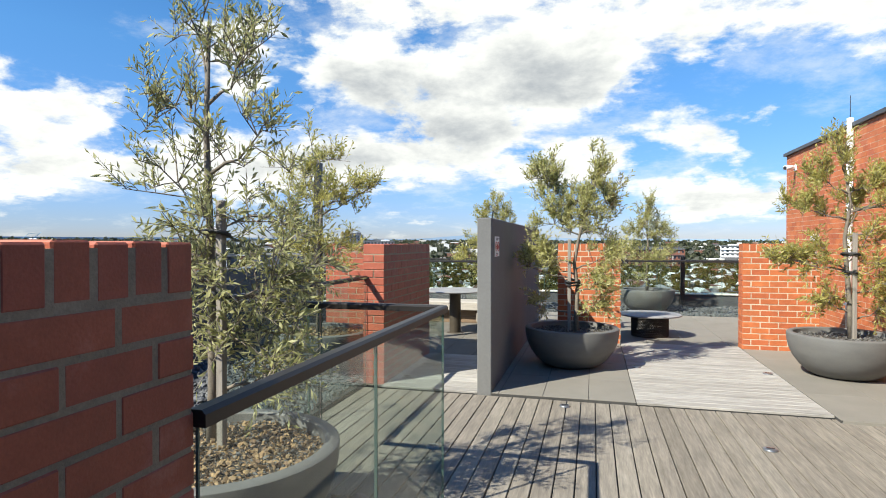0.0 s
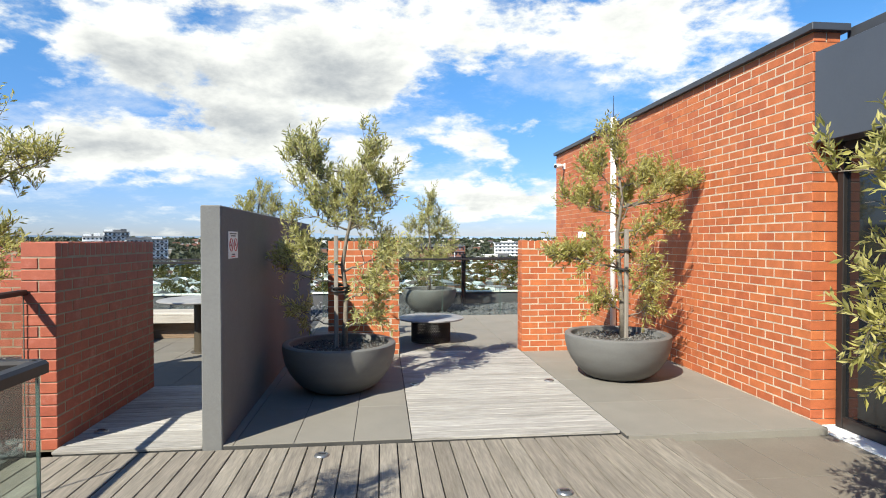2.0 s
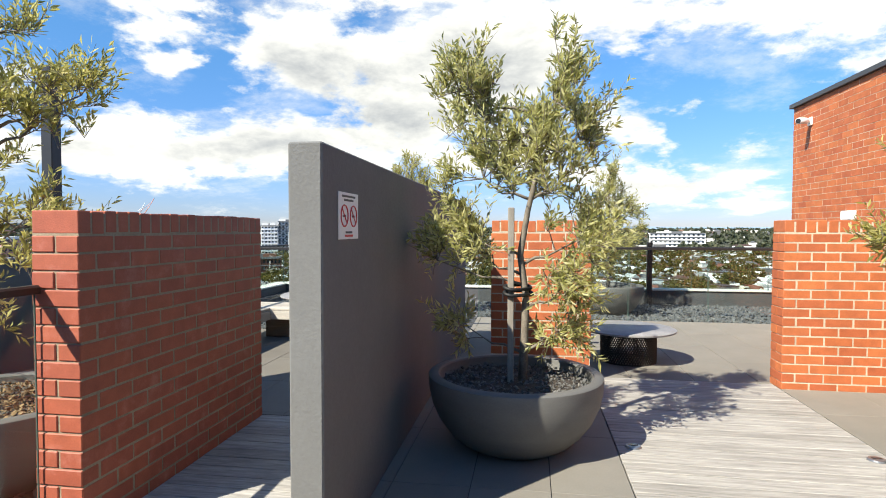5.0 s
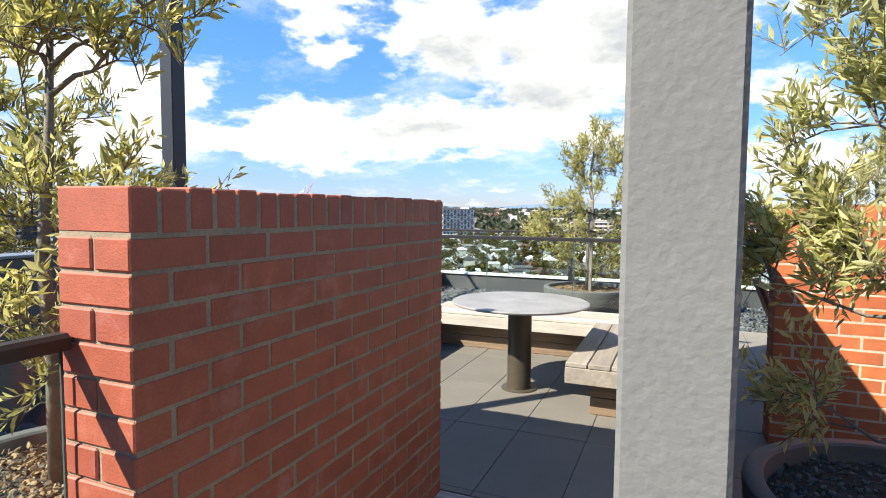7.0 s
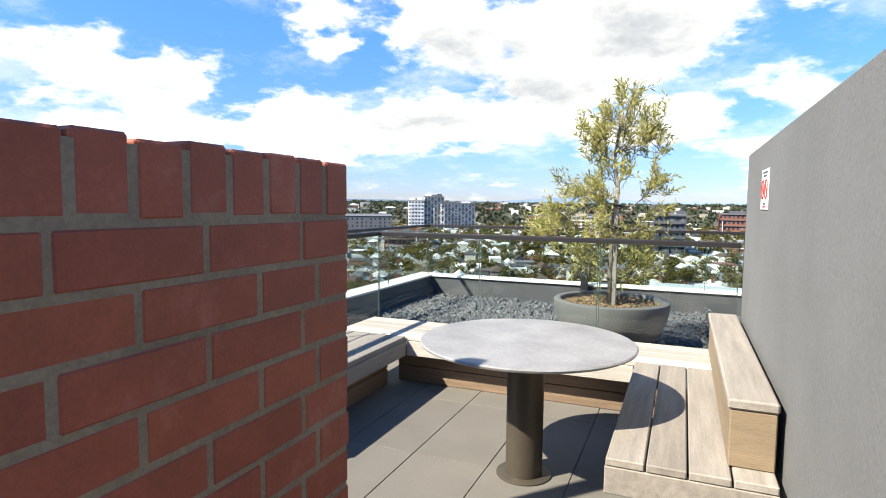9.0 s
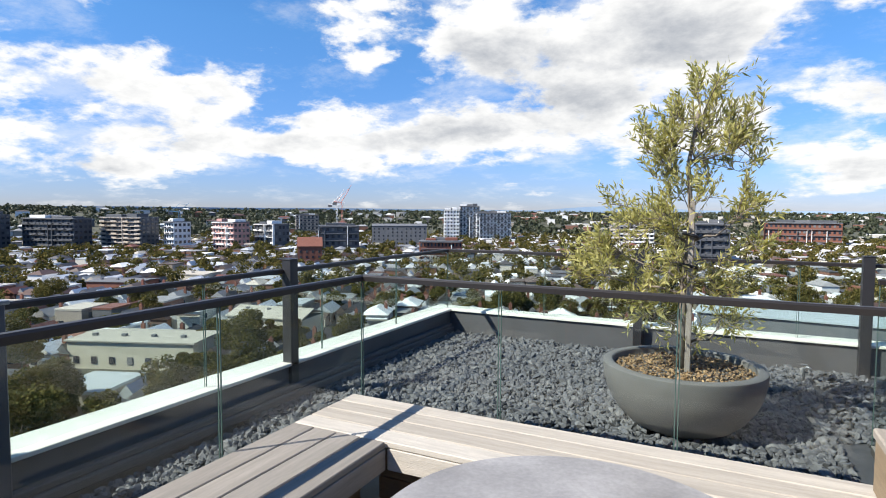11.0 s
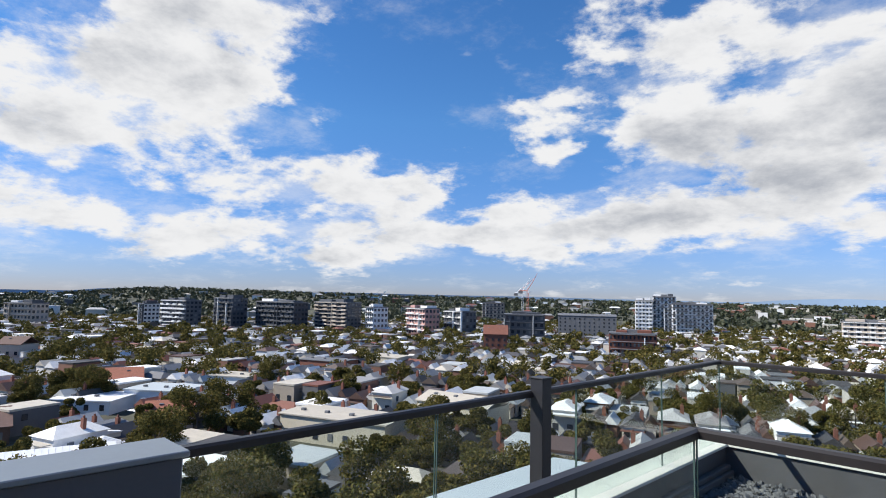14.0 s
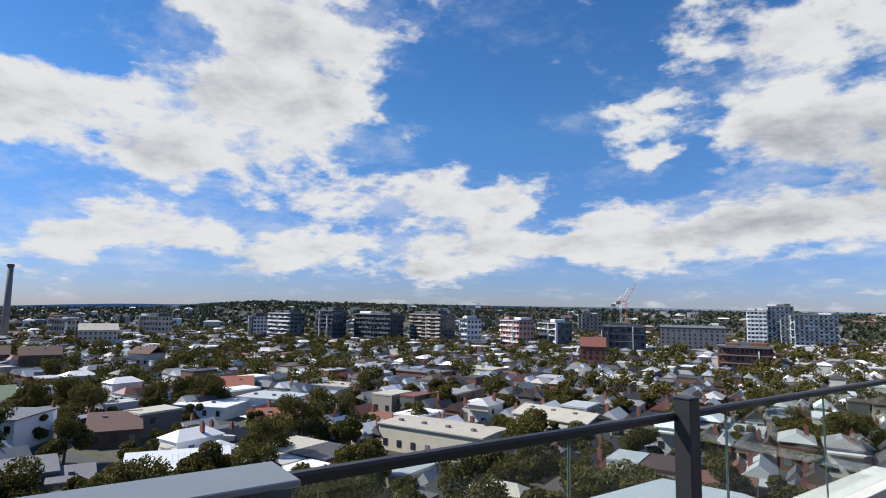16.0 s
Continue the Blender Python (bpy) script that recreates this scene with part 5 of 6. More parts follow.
def apartments(az, r, width, top, wall, storeys, bays, label, depth=16.0, band=None, stagger=0):
    b = place("apartment_building", label, "building", az, r, "far apartment buildings")
    if az > 40:
        b.rotation_euler = (0, 0, radians(az - 50))
        width *= 0.92
    h = top - b.location.z
    TAKEN.append((b.location.x, b.location.y, width * 0.6 + 6))
    bm = bmesh.new()
    box(bm, -width / 2, width / 2, 0, depth, 0, h, 0.1)
    part("wall", bm, wall, b)
    bm = bmesh.new()
    box(bm, -width / 2 - 0.3, width / 2 + 0.3, -0.3, depth + 0.3, h, h + 0.7, 0.1)
    part("roof", bm, FLATGREY, b)
    bm = bmesh.new()
    box(bm, -width * 0.12, width * 0.15, depth * 0.4, depth * 0.7, h + 0.7, h + 2.6, 0.1)
    part("plant_room", bm, FLATGREY, b)
    st, by = h / storeys, width / bays
    pick = random.Random(int(az * 10))
    slab = band or FLATGREY
    for s in range(1, storeys + 1):
        piece("floor_slab", (round(width * pick.choice((1.0, 0.92, 0.97)), 1), 1.6, 0.35), slab, b, (0, -0.7, s * st - 0.2), 0.04)
    for k in range(bays + 1):
        if pick.random() < 0.18:
            top_z = h * pick.choice((1.0, 0.85, 0.7))
            piece("fin_wall", (0.5, 1.9, round(top_z, 1)), pick.choice((APTWHITE, slab, wall)), b, (-width / 2 + k * by, -0.8, top_z / 2), 0.04)
    for k in range(2):
        w2 = width * pick.uniform(0.22, 0.4)
        x2 = width * (-0.24 if k == 0 else 0.24) + pick.uniform(-2, 2)
        bm = bmesh.new()
        box(bm, x2 - w2 / 2, x2 + w2 / 2, 2.0, depth * 0.8, h + 0.7, h + pick.uniform(1.6, 3.4), 0.1)
        part("penthouse", bm, pick.choice((wall, APTWHITE, APTDARK)), b)
    for s in range(storeys):
        for k in range(bays):
            x, z = -width / 2 + (k + 0.5) * by, (s + 0.55) * st
            piece("window", (round(by * 0.48, 1), 0.3, round(st * 0.45, 1)), WINDOW, b, (x, -0.05, z), 0.03)
            if band and ((k + s * stagger) % 2 == 0 or pick.random() < 0.25) and pick.random() < 0.8:
                piece("balcony", (round(by * 0.9, 1), 1.5, 0.95), band, b, (x, -0.75, s * st + 0.55), 0.05)
    for s in range(storeys):
        for k in range(4):
            piece("window", (0.3, round(depth * 0.14, 1), round(st * 0.5, 1)), WINDOW, b, (width / 2 + 0.03, (k + 0.5) * depth / 4, (s + 0.55) * st), 0.03)
    return b


apartments(70.0, 520, 31, -3.9, APTDARK, 7, 8, "white and charcoal apartment block with checkered balconies", band=APTWHITE, stagger=1)
apartments(72.6, 545, 7, -7.5, APTWHITE, 6, 3, "small white apartment block", band=APTDARK)
apartments(65.8, 540, 27, -1.5, APTDARK, 7, 7, "charcoal glass apartment block with pale frames", band=APTDARK, stagger=1)
apartments(61.2, 520, 54, -3.8, APTDARK, 6, 13, "long charcoal apartment block with pale balconies", band=APTDARK, stagger=1)
apartments(55.9, 500, 46, -2.8, APTDARK, 8, 7, "striped beige and charcoal apartment block", band=APTBEIGE)
apartments(52.1, 480, 11, -6.1, APTWHITE, 5, 4, "low white apartment block", band=APTDARK, stagger=1)
apartments(47.5, 480, 26, -6.3, APTPINK, 5, 7, "pinkish grey apartment block with white frames", band=APTWHITE, stagger=1)
apartments(43.8, 485, 26, -8.0, APTDARK, 4, 7, "low charcoal building with pale bands", band=APTWHITE)
apartments(39.8, 700, 27, -1.1, APTBEIGE, 6, 6, "distant grey office block", band=APTDARK)
apartments(36.7, 420, 29, -8.0, APTDARK, 4, 7, "black boxy building under construction")
apartments(25.5, 600, 16.4, 5.0, APTWHITE, 9, 5, "white apartment tower with many windows", band=APTWHITE)
apartments(23.7, 605, 21, 9.2, APTWHITE, 11, 6, "tallest white apartment tower with many windows", band=APTDARK, stagger=1)
apartments(21.3, 600, 36, 2.3, APTWHITE, 9, 10, "white apartment tower with stepped balconies", band=APTDARK, stagger=1)
apartments(0.9, 330, 16.5, -3.4, APTDARK, 6, 6, "dark glass apartment block", band=APTDARK)
apartments(-5.9, 620, 61, -5.5, BRICKHOUSE, 4, 16, "long red brick warehouse apartments")
apartments(-14.0, 820, 70, -3.0, APTWHITE, 5, 12, "pale hospital block with rows of windows")
apartments(8.0, 560, 40, -9.0, APTBEIGE, 5, 9, "beige flats among trees", band=APTWHITE)
apartments(26.5, 345, 26, -15.5, BRICKHOUSE, 3, 12, "long red brick school with a tiled roof", depth=12)
apartments(98.6, 560, 40, -0.5, BRICKHOUSE, 6, 9, "stepped reddish hospital complex")
apartments(94.2, 560, 40, -5.5, BRICKHOUSE, 4, 9, "low reddish hospital wing")
apartments(88.0, 580, 24, -12.0, APTBEIGE, 3, 8, "grey industrial block beside the woods")
apartments(81.4, 600, 32, -9.4, APTBEIGE, 4, 8, "pale factory with roof plant")


def shed(az, r, width, depth, h, rise, wall, roof, label, windows=0, ribs=0, turn=0.0, name="low_building"):
    """A long low building with a shallow gable, its ridge across the view."""
    b = place(name, label, "building", az, r, "")
    b.rotation_euler = (0, 0, radians(az + turn))
    TAKEN.append((b.location.x, b.location.y, max(width, depth) * 0.5 + 1.5))
    bm = bmesh.new()
    box(bm, -width / 2, width / 2, 0, depth, 0, h)
    part("wall", bm, wall, b)
    bm = bmesh.new()
    o = 0.4
    pts = [(-o, h), (depth / 2, h + rise), (depth + o, h), (depth + o, h + 0.25), (depth / 2, h + rise + 0.25), (-o, h + 0.25)]
    a = [bm.verts.new((-width / 2 - o, y, z)) for y, z in pts]
    c = [bm.verts.new((width / 2 + o, y, z)) for y, z in pts]
    for i in range(6):
        j = (i + 1) % 6
        bm.faces.new((a[i], a[j], c[j], c[i]))
    for s in (a, c):
        bm.faces.new((s[0], s[1], s[4], s[5])), bm.faces.new((s[1], s[2], s[3], s[4]))
    rf = part("roof", bm, roof, b)
    n = int(width / ribs) if ribs else 0
    for i in range(n):
        x = -width / 2 + (i + 0.5) * ribs
        sl = math.hypot(depth / 2 + o, rise)
        p = piece("roof_rib", (0.05, round(sl, 1), 0.06), roof, rf, (x, (depth / 2 - o) / 2, h + rise / 2 + 0.27), 0.01)
        p.rotation_euler = (math.atan2(rise, depth / 2 + o), 0, 0)
    for i in range(windows):
        for row in range(max(1, int(h // 3))):
            piece("window", (1.1, 0.2, 1.4), WINDOW, b, (-width / 2 + (i + 0.5) * width / windows, -0.03, 1.7 + row * 3.0), 0.02)
    for i in range(max(0, int(width // 6)) if not ribs else 0):
        piece("roof_vent", (0.9, 0.8, 0.6), FLATGREY, b, (-width / 2 + 3 + i * 6, depth * 0.35, h + rise * 0.6 + 0.45), 0.04)
    return b


shed(55.4, 119, 25, 11, 5.2, 0.15, CREAM, CREAMROOF, "cream flat-roofed two storey building with roof vents", windows=7, turn=-34)
shed(43.8, 139, 20, 11, 4.6, 1.8, CREAM, CREAMROOF, "cream rendered flats under a beige gable roof", windows=6, turn=-34)
shed(-6.0, 108, 28, 22, 12.5, 1.2, FLATGREY, PALEROOF, "large shed with a pale blue metal roof", ribs=1.0)
shed(30.7, 480, 46, 30, 19.0, 1.5, FLATGREY, FLATGREY, "long grey warehouse shed among trees", windows=12)
shed(90.0, 110, 11.5, 12, 3.4, 0.12, FLATGREY, FLATGREY, "grey flat-roofed townhouse with roof vents", windows=5)
shed(86.0, 106, 6, 10, 2.6, 0.12, APTDARK, FLATGREY, "dark grey flat-roofed townhouse with vents", windows=3)
shed(95.0, 117, 9.5, 9, 4.2, 0.12, FLATGREY, FLATGREY, "grey townhouse with a ribbed roof and chimney vents", windows=3)
shed(92.3, 146, 13, 14, 6.4, 0.1, APTWHITE, FLATGREY, "white and grey two storey townhouses with flat roofs", windows=5, turn=-34)
shed(72.0, 112, 7.5, 11, 2.6, 2.2, CREAM, WHITEROOF, "cottage under a white metal roof", ribs=0.9, turn=90)
shed(83.2, 140, 10, 22, 3.2, 2.2, BROWNWALL, BROWNROOF, "long brick flats under a brown tiled roof", windows=3)
shed(76.7, 166, 15.5, 14, 3.2, 0.1, APTWHITE, WHITEROOF, "long white flat-roofed shopfront", windows=4, turn=-34)
shed(71.2, 168, 16, 12, 4.4, 0.1, APTWHITE, PALEROOF, "white two storey house with flat roofs", windows=4, turn=-34)
shed(69.7, 141, 9.6, 12, 2.8, 2.4, APTBEIGE, TERRACOTTA, "house under a terracotta tiled roof", windows=3)
shed(92.0, 186, 11, 16, 4.0, 3.4, BROWNWALL, GREENROOF, "brick house under a green tiled roof", windows=3)
shed(96.3, 176, 17, 14, 3.0, 2.6, APTBEIGE, GREENROOF, "long house under a green tiled roof", windows=5)
shed(73.9, 200, 13, 16, 3.0, 3.0, BROWNWALL, TERRACOTTA, "house under a maroon tiled roof", windows=3)
shed(97.2, 255, 19, 14, 6.0, 0.2, BROWNWALL, FLATGREY, "brown brick walk-up flats", windows=7)
shed(92.3, 310, 15, 13, 7.0, 3.5, BROWNWALL, BROWNROOF, "brown brick flats under a hipped roof", windows=4)
shed(88.9, 302, 15, 13, 7.0, 3.5, BROWNWALL, BROWNROOF, "brown brick flats under a tiled roof", windows=4)
shed(81.8, 285, 9.6, 11, 8.0, 2.8, APTBEIGE, BROWNROOF, "tall narrow flats under a tiled roof", windows=3, turn=-34)
shed(56.6, 234, 20, 12, 4.4, 0.3, BRICKHOUSE, FLATGREY, "long red brick block with a grey roof", windows=7, turn=-34)
shed(50.8, 245, 16.5, 12, 5.0, 0.2, CREAM, CREAMROOF, "cream brick flats with a flat roof", windows=6, turn=-34)
shed(78.0, 103, 15.5, 13, 2.9, 2.2, APTWHITE, WHITEROOF, "white weatherboard house under a broad metal roof", ribs=0.9)
shed(65.0, 190, 13, 10, 4.6, 0.15, APTWHITE, CREAMROOF, "pale flat-roofed corner building", windows=6, turn=-34)
shed(25.4, 36.5, 18, 12, 16.3, 0.5, FLATGREY, PALEROOF, "neighbouring building with a pale ribbed metal roof", ribs=0.6, turn=64.6)
shed(39.5, 330, 13.5, 12, 10.5, 5.0, BRICKHOUSE, BRICKHOUSE, "red brick gabled hall among trees", windows=4)
shed(85.0, 430, 21.8, 20, 12.5, 4.0, APTBEIGE, CREAMROOF, "pale domed market hall", windows=8)

# tall stack
stack = place("chimney_stack", "tall tapering grey concrete chimney stack", "chimney", 91.4, 531)
raw("shaft", *tube([(0, 0, 0), (0, 0, 28), (0, 0, 56.5)], [2.5, 2.2, 1.9], 20), STACK, stack, smooth=True)
raw("crown_ring", *tube([(0, 0, 56.0), (0, 0, 57.6)], [2.5, 2.5], 20), APTDARK, stack)


def crane(az, r, mast, jib, rise, mat, label):
    c = place("tower_crane", label, "crane", az, r, "tower cranes")
    legs = []
    for sx in (-0.8, 0.8):
        for sy in (-0.8, 0.8):
            legs.append(tube([(sx, sy, 0), (sx, sy, mast)], [0.15, 0.15], 4))
    for k in range(int(mast // 2)):
        s = 1 if k % 2 else -1
        legs.append(tube([(-0.8 * s, -0.8, k * 2), (0.8 * s, -0.8, k * 2 + 2)], [0.15, 0.15], 4))
        legs.append(tube([(-0.8, -0.8 * s, k * 2), (-0.8, 0.8 * s, k * 2 + 2)], [0.15, 0.15], 4))
    raw("mast", *join(legs), mat, c)
    raw("jib", *tube([(-1, 0, mast), (jib * 0.5, 0, mast + rise * 0.5), (jib, 0, mast + rise)], [0.34, 0.28, 0.18], 4), mat, c)
    raw("counter_jib", *tube([(0, 0, mast), (-8, 0, mast + 0.5)], [0.4, 0.4], 4), mat, c)
    bm = bmesh.new()
    box(bm, -9, -5, -1, 1, mast - 2.5, mast, 0.1)
    part("counterweight", bm, STACK, c)
    bm = bmesh.new()
    box(bm, 0.6, 2.6, -1, 1, mast - 2.0, mast + 0.2, 0.1)
    part("cab", bm, APTWHITE, c)
    raw("tie_rope", *tube([(-6, 0, mast + 1), (0, 0, mast + 7), (jib * 0.8, 0, mast + rise * 0.8)], [0.14, 0.14, 0.14], 4), mat, c)


crane(36.4, 560, 40, 9, 17, CRANERED, "red and white luffing tower crane over rooftops")
crane(36.9, 590, 38, 7, 16, APTWHITE, "white luffing tower crane over rooftops")
crane(51.2, 560, 30, 8, 8, CRANEBLUE, "blue luffing tower crane over rooftops")


# -- houses --
def house_parts(kind, w, d, h, rise):
    """Vertices and faces of walls, roof and chimney of a plain house, its front at -y."""
    wall = ([(x, y, z) for z in (0, h) for y in (-d / 2, d / 2) for x in (-w / 2, w / 2)],
            [(0, 1, 5, 4), (2, 6, 7, 3), (0, 4, 6, 2), (1, 3, 7, 5)])
    o = 0.35
    a, b = w / 2 + o, d / 2 + o
    if kind == "hip":
        k = min(a, b) * 0.75
        rx, ry = (a - k, 0) if a > b else (0, b - k)
        top = [(-rx, -ry, h + rise), (rx, ry, h + rise)]
        v = [(-a, -b, h), (a, -b, h), (a, b, h), (-a, b, h)] + top
        f = [(0, 1, 5, 4), (1, 2, 5), (2, 3, 4, 5), (3, 0, 4)] if a > b else [(0, 1, 4), (1, 2, 5, 4), (2, 3, 5), (3, 0, 4, 5)]
        f.append((3, 2, 1, 0))
    elif kind == "gable":
        v = [(-a, -b, h), (a, -b, h), (a, b, h), (-a, b, h), (0, -b, h + rise), (0, b, h + rise)]
        f = [(0, 4, 5, 3), (1, 2, 5, 4), (0, 1, 4), (2, 3, 5), (3, 2, 1, 0)]
    else:
        v = [(x, y, z) for z in (h - 0.1, h + 0.35) for y in (-d / 2 - 0.1, d / 2 + 0.1) for x in (-w / 2 - 0.1, w / 2 + 0.1)]
        f = [(0, 2, 3, 1), (4, 5, 7, 6), (0, 1, 5, 4), (2, 6, 7, 3), (0, 4, 6, 2), (1, 3, 7, 5)]
    walls, roofs = [wall], [(v, f)]
    if kind != "flat":                               # a lower lean-to wing behind
        q, e, g = w * 0.36, d / 2 + 3.4, h * 0.78
        walls.append(([(x, y, z) for z in (0, g) for y in (d / 2 - 0.2, e) for x in (-q, q * 0.9)], [(0, 1, 5, 4), (2, 6, 7, 3), (0, 4, 6, 2), (1, 3, 7, 5)]))
        roofs.append(([(-q - 0.2, d / 2 - 0.2, g + 0.75), (q, d / 2 - 0.2, g + 0.75), (q, e + 0.3, g), (-q - 0.2, e + 0.3, g), (-q - 0.2, d / 2 - 0.2, g - 0.05), (q, d / 2 - 0.2, g - 0.05)],
                      [(0, 3, 2, 1), (0, 4, 3), (1, 2, 5)]))
    if kind == "gable":                              # a second ridge beside the first
        v2 = [(x * 0.62 + w * 0.66, y * 0.7 + d * 0.1, z - 0.3) for x, y, z in v]
        roofs.append((v2, f))
        walls.append(([(x * 0.6 + w * 0.66, y * 0.68 + d * 0.1, z * 0.94) for x, y, z in wall[0]], wall[1]))
    return join(walls), join(roofs)


HOUSE_KINDS = [("gable", 5.6, 10, 3.6, 2.1), ("hip", 7.0, 13, 3.5, 2.0), ("gable", 5.0, 9, 3.8, 2.1), ("hip", 12.5, 7.5, 3.4, 1.9), ("flat", 6.5, 10, 6.2, 0), ("gable", 6.4, 11, 3.5, 2.4),
               ("hip", 7.5, 12, 6.3, 1.8), ("flat", 5.6, 9, 3.6, 0), ("gable", 6.0, 11, 3.7, 2.3), ("flat", 11, 13, 4.2, 0), ("flat", 9, 13, 6.0, 0)]
HOUSE_KINDS = [(k, w * 0.78, d * 0.78, h * 0.86, rise * 0.85) for k, w, d, h, rise in HOUSE_KINDS]
HOUSE_LABELS = {"gable": "cottage under a gabled metal roof with a brick chimney", "hip": "suburban house under a hipped roof with a chimney", "flat": "boxy flat-roofed townhouse with square windows"}
models = []
for kind, w, d, h, rise in HOUSE_KINDS:
    m = thing("house", HOUSE_LABELS[kind], "house", "suburban houses", at=(0, 0, GROUND_Z))
    wall, roof = house_parts(kind, w, d, h, rise)
    raw("wall", *wall, WALLS, m)
    rf = raw("roof", *roof, ROOFS, m)
    if kind != "flat":
        cx, cy = w * 0.3, d * 0.1
        bm = bmesh.new()
        box(bm, cx - 0.4, cx + 0.4, cy - 0.3, cy + 0.3, h, h + rise + 0.9, 0.03)
        ch_ = part("chimney", bm, BRICKHOUSE, m)
        bm = bmesh.new()
        box(bm, cx - 0.15, cx + 0.15, cy - 0.15, cy + 0.15, h + rise + 0.9, h + rise + 1.3, 0.02)
        part("chimney_pot", bm, BRICKHOUSE, ch_)
        bm = bmesh.new()
        box(bm, -w / 2 - 0.2, w / 2 + 0.2, -d / 2 - 2.0, -d / 2 - 0.36, h - 0.75, h - 0.62, 0.02)
        part("verandah_roof", bm, ROOFS, m)
    for sx in (-0.28, 0.28):
        piece("window", (1.3, 0.12, 1.5), WINDOW, m, (sx * w, -d / 2 - 0.02, 1.7), 0.02)
        piece("window", (1.3, 0.12, 1.5), WINDOW, m, (sx * w, d / 2 + 0.02, h - 1.6), 0.02)
    piece("window", (0.12, 1.2, 1.3), WINDOW, m, (w / 2 + 0.02, -d * 0.2, h - 1.6), 0.02)
    piece("window", (0.12, 1.2, 1.3), WINDOW, m, (-w / 2 - 0.02, d * 0.2, h - 1.6), 0.02)
    models.append(m)

rnd = random.Random(31)
GRID = radians(22)
cg, sg = math.cos(GRID), math.sin(GRID)
lots, gardens = [], []
BLOCK, STREET = 27.0, 8.0
roads = []
for row in range(-20, 25):
    v0 = row * (BLOCK + STREET)
    roads.append(v0 - STREET / 2)
    for line in (0, 1):
        v = v0 + (6.6 if line == 0 else BLOCK - 6.6) + rnd.uniform(-1.5, 1.5)
        u = -800.0
        while u < 800:
            k = rnd.choice((0, 0, 1, 2, 2, 3, 4, 5, 5, 6, 7, 8, 8, 9, 10))
            wide = HOUSE_KINDS[k][1] * (1.45 if HOUSE_KINDS[k][0] == "gable" else 1.0) + rnd.uniform(0.5, 2.0)
            x, y = cg * u - sg * v, sg * u + cg * v
            r, az = math.hypot(x - HUB.x, y - HUB.y), math.degrees(math.atan2(-(x - HUB.x), y - HUB.y))
            if (46 if az > 60 or az < 24 else 80) < r < 700 and -32 < az < 108 and all((x - a) ** 2 + (y - b) ** 2 > q * q for a, b, q in TAKEN):
                if rnd.random() < 0.86:
                    lots.append((r, x, y, k, math.degrees(GRID) + (180 if line else 0) + rnd.uniform(-2, 2)))
                else:
                    gardens.append((x, y))
                for _ in range(rnd.choice((0, 0, 1, 1, 1))):
                    t = rnd.uniform(-4, 4)
                    v2 = v0 + BLOCK / 2 + t if rnd.random() < 0.6 else v0 + (-2.2 if line == 0 else BLOCK + 2.2)
                    gardens.append((cg * u - sg * v2, sg * u + cg * v2))
            u += wide
lots.sort()
for r, x, y, k, turn in lots[:270]:
    if k >= 0:
        copy_thing(models[k], pose(x, y, GROUND_Z, 0, 0, turn))
far_walls, far_roofs = [], []


def moved(mesh, x, y, z, turn):
    c, s = math.cos(radians(turn)), math.sin(radians(turn))
    return [(x + c * a - s * b, y + s * a + c * b, z + h) for a, b, h in mesh[0]], mesh[1]


for r, x, y, k, turn in lots[270:]:
    wall, roof = house_parts(*HOUSE_KINDS[k])
    z = land(x, y)
    far_walls.append(moved(wall, x, y, z, turn))
    far_roofs.append(moved(roof, x, y, z, turn))
far = thing("far_houses", "many distant suburban houses with pale and red roofs", "houses", kind="stuff")
tagged(raw("house_walls", *join(far_walls), WALLS, far), kind="stuff")
tagged(raw("house_roofs", *join(far_roofs), ROOFS, far), kind="stuff")
# the first models move to lots of their own behind the block
for i, m in enumerate(models):
    x, y = polar(104 + 5 * i, 150 + 12 * (i % 3))
    m.location = (x, y, GROUND_Z)
for i, v in enumerate(roads):
    bm = bmesh.new()
    vs = [bm.verts.new((cg * u - sg * (v + q), sg * u + cg * (v + q), GROUND_Z + 0.03)) for u, q in ((-620, -4.2), (620, -4.2), (620, 4.2), (-620, 4.2))]
    bm.faces.new(vs)
    if abs(v) < 620:
        tagged(done("road", bm, ASPHALT), "grey asphalt suburban street", "road", kind="structure")
    else:
        bm.free()


# -- trees of the suburb --
def crown_cards(rng, blobs, count, size):
    """Small leaf clumps, each a bent pair of facets, through the outer part of the given lobes."""
    pos = []
    per = count // len(blobs)
    for c, rad in blobs:
        d = rng.normal(size=(per, 3))
        d /= np.linalg.norm(d, axis=1, keepdims=True)
        pos.append(np.array(c) + d * np.array(rad) * (rng.uniform(0.55, 1.05, (per, 1))))
    p = np.concatenate(pos)
    n = len(p)
    a = rng.normal(size=(n, 3))
    a /= np.linalg.norm(a, axis=1, keepdims=True)
    b = np.cross(a, rng.normal(size=(n, 3)))
    b /= np.linalg.norm(b, axis=1, keepdims=True)
    s = size * rng.uniform(0.5, 1.3, (n, 1))
    v = np.stack([p - a * s * 0.6, p + b * s * 0.45 + a * s * 0.1, p + a * s * 0.6, p - b * s * 0.45 + a * s * 0.05], 1).reshape(-1, 3)
    return v, np.arange(n * 4).reshape(-1, 4)


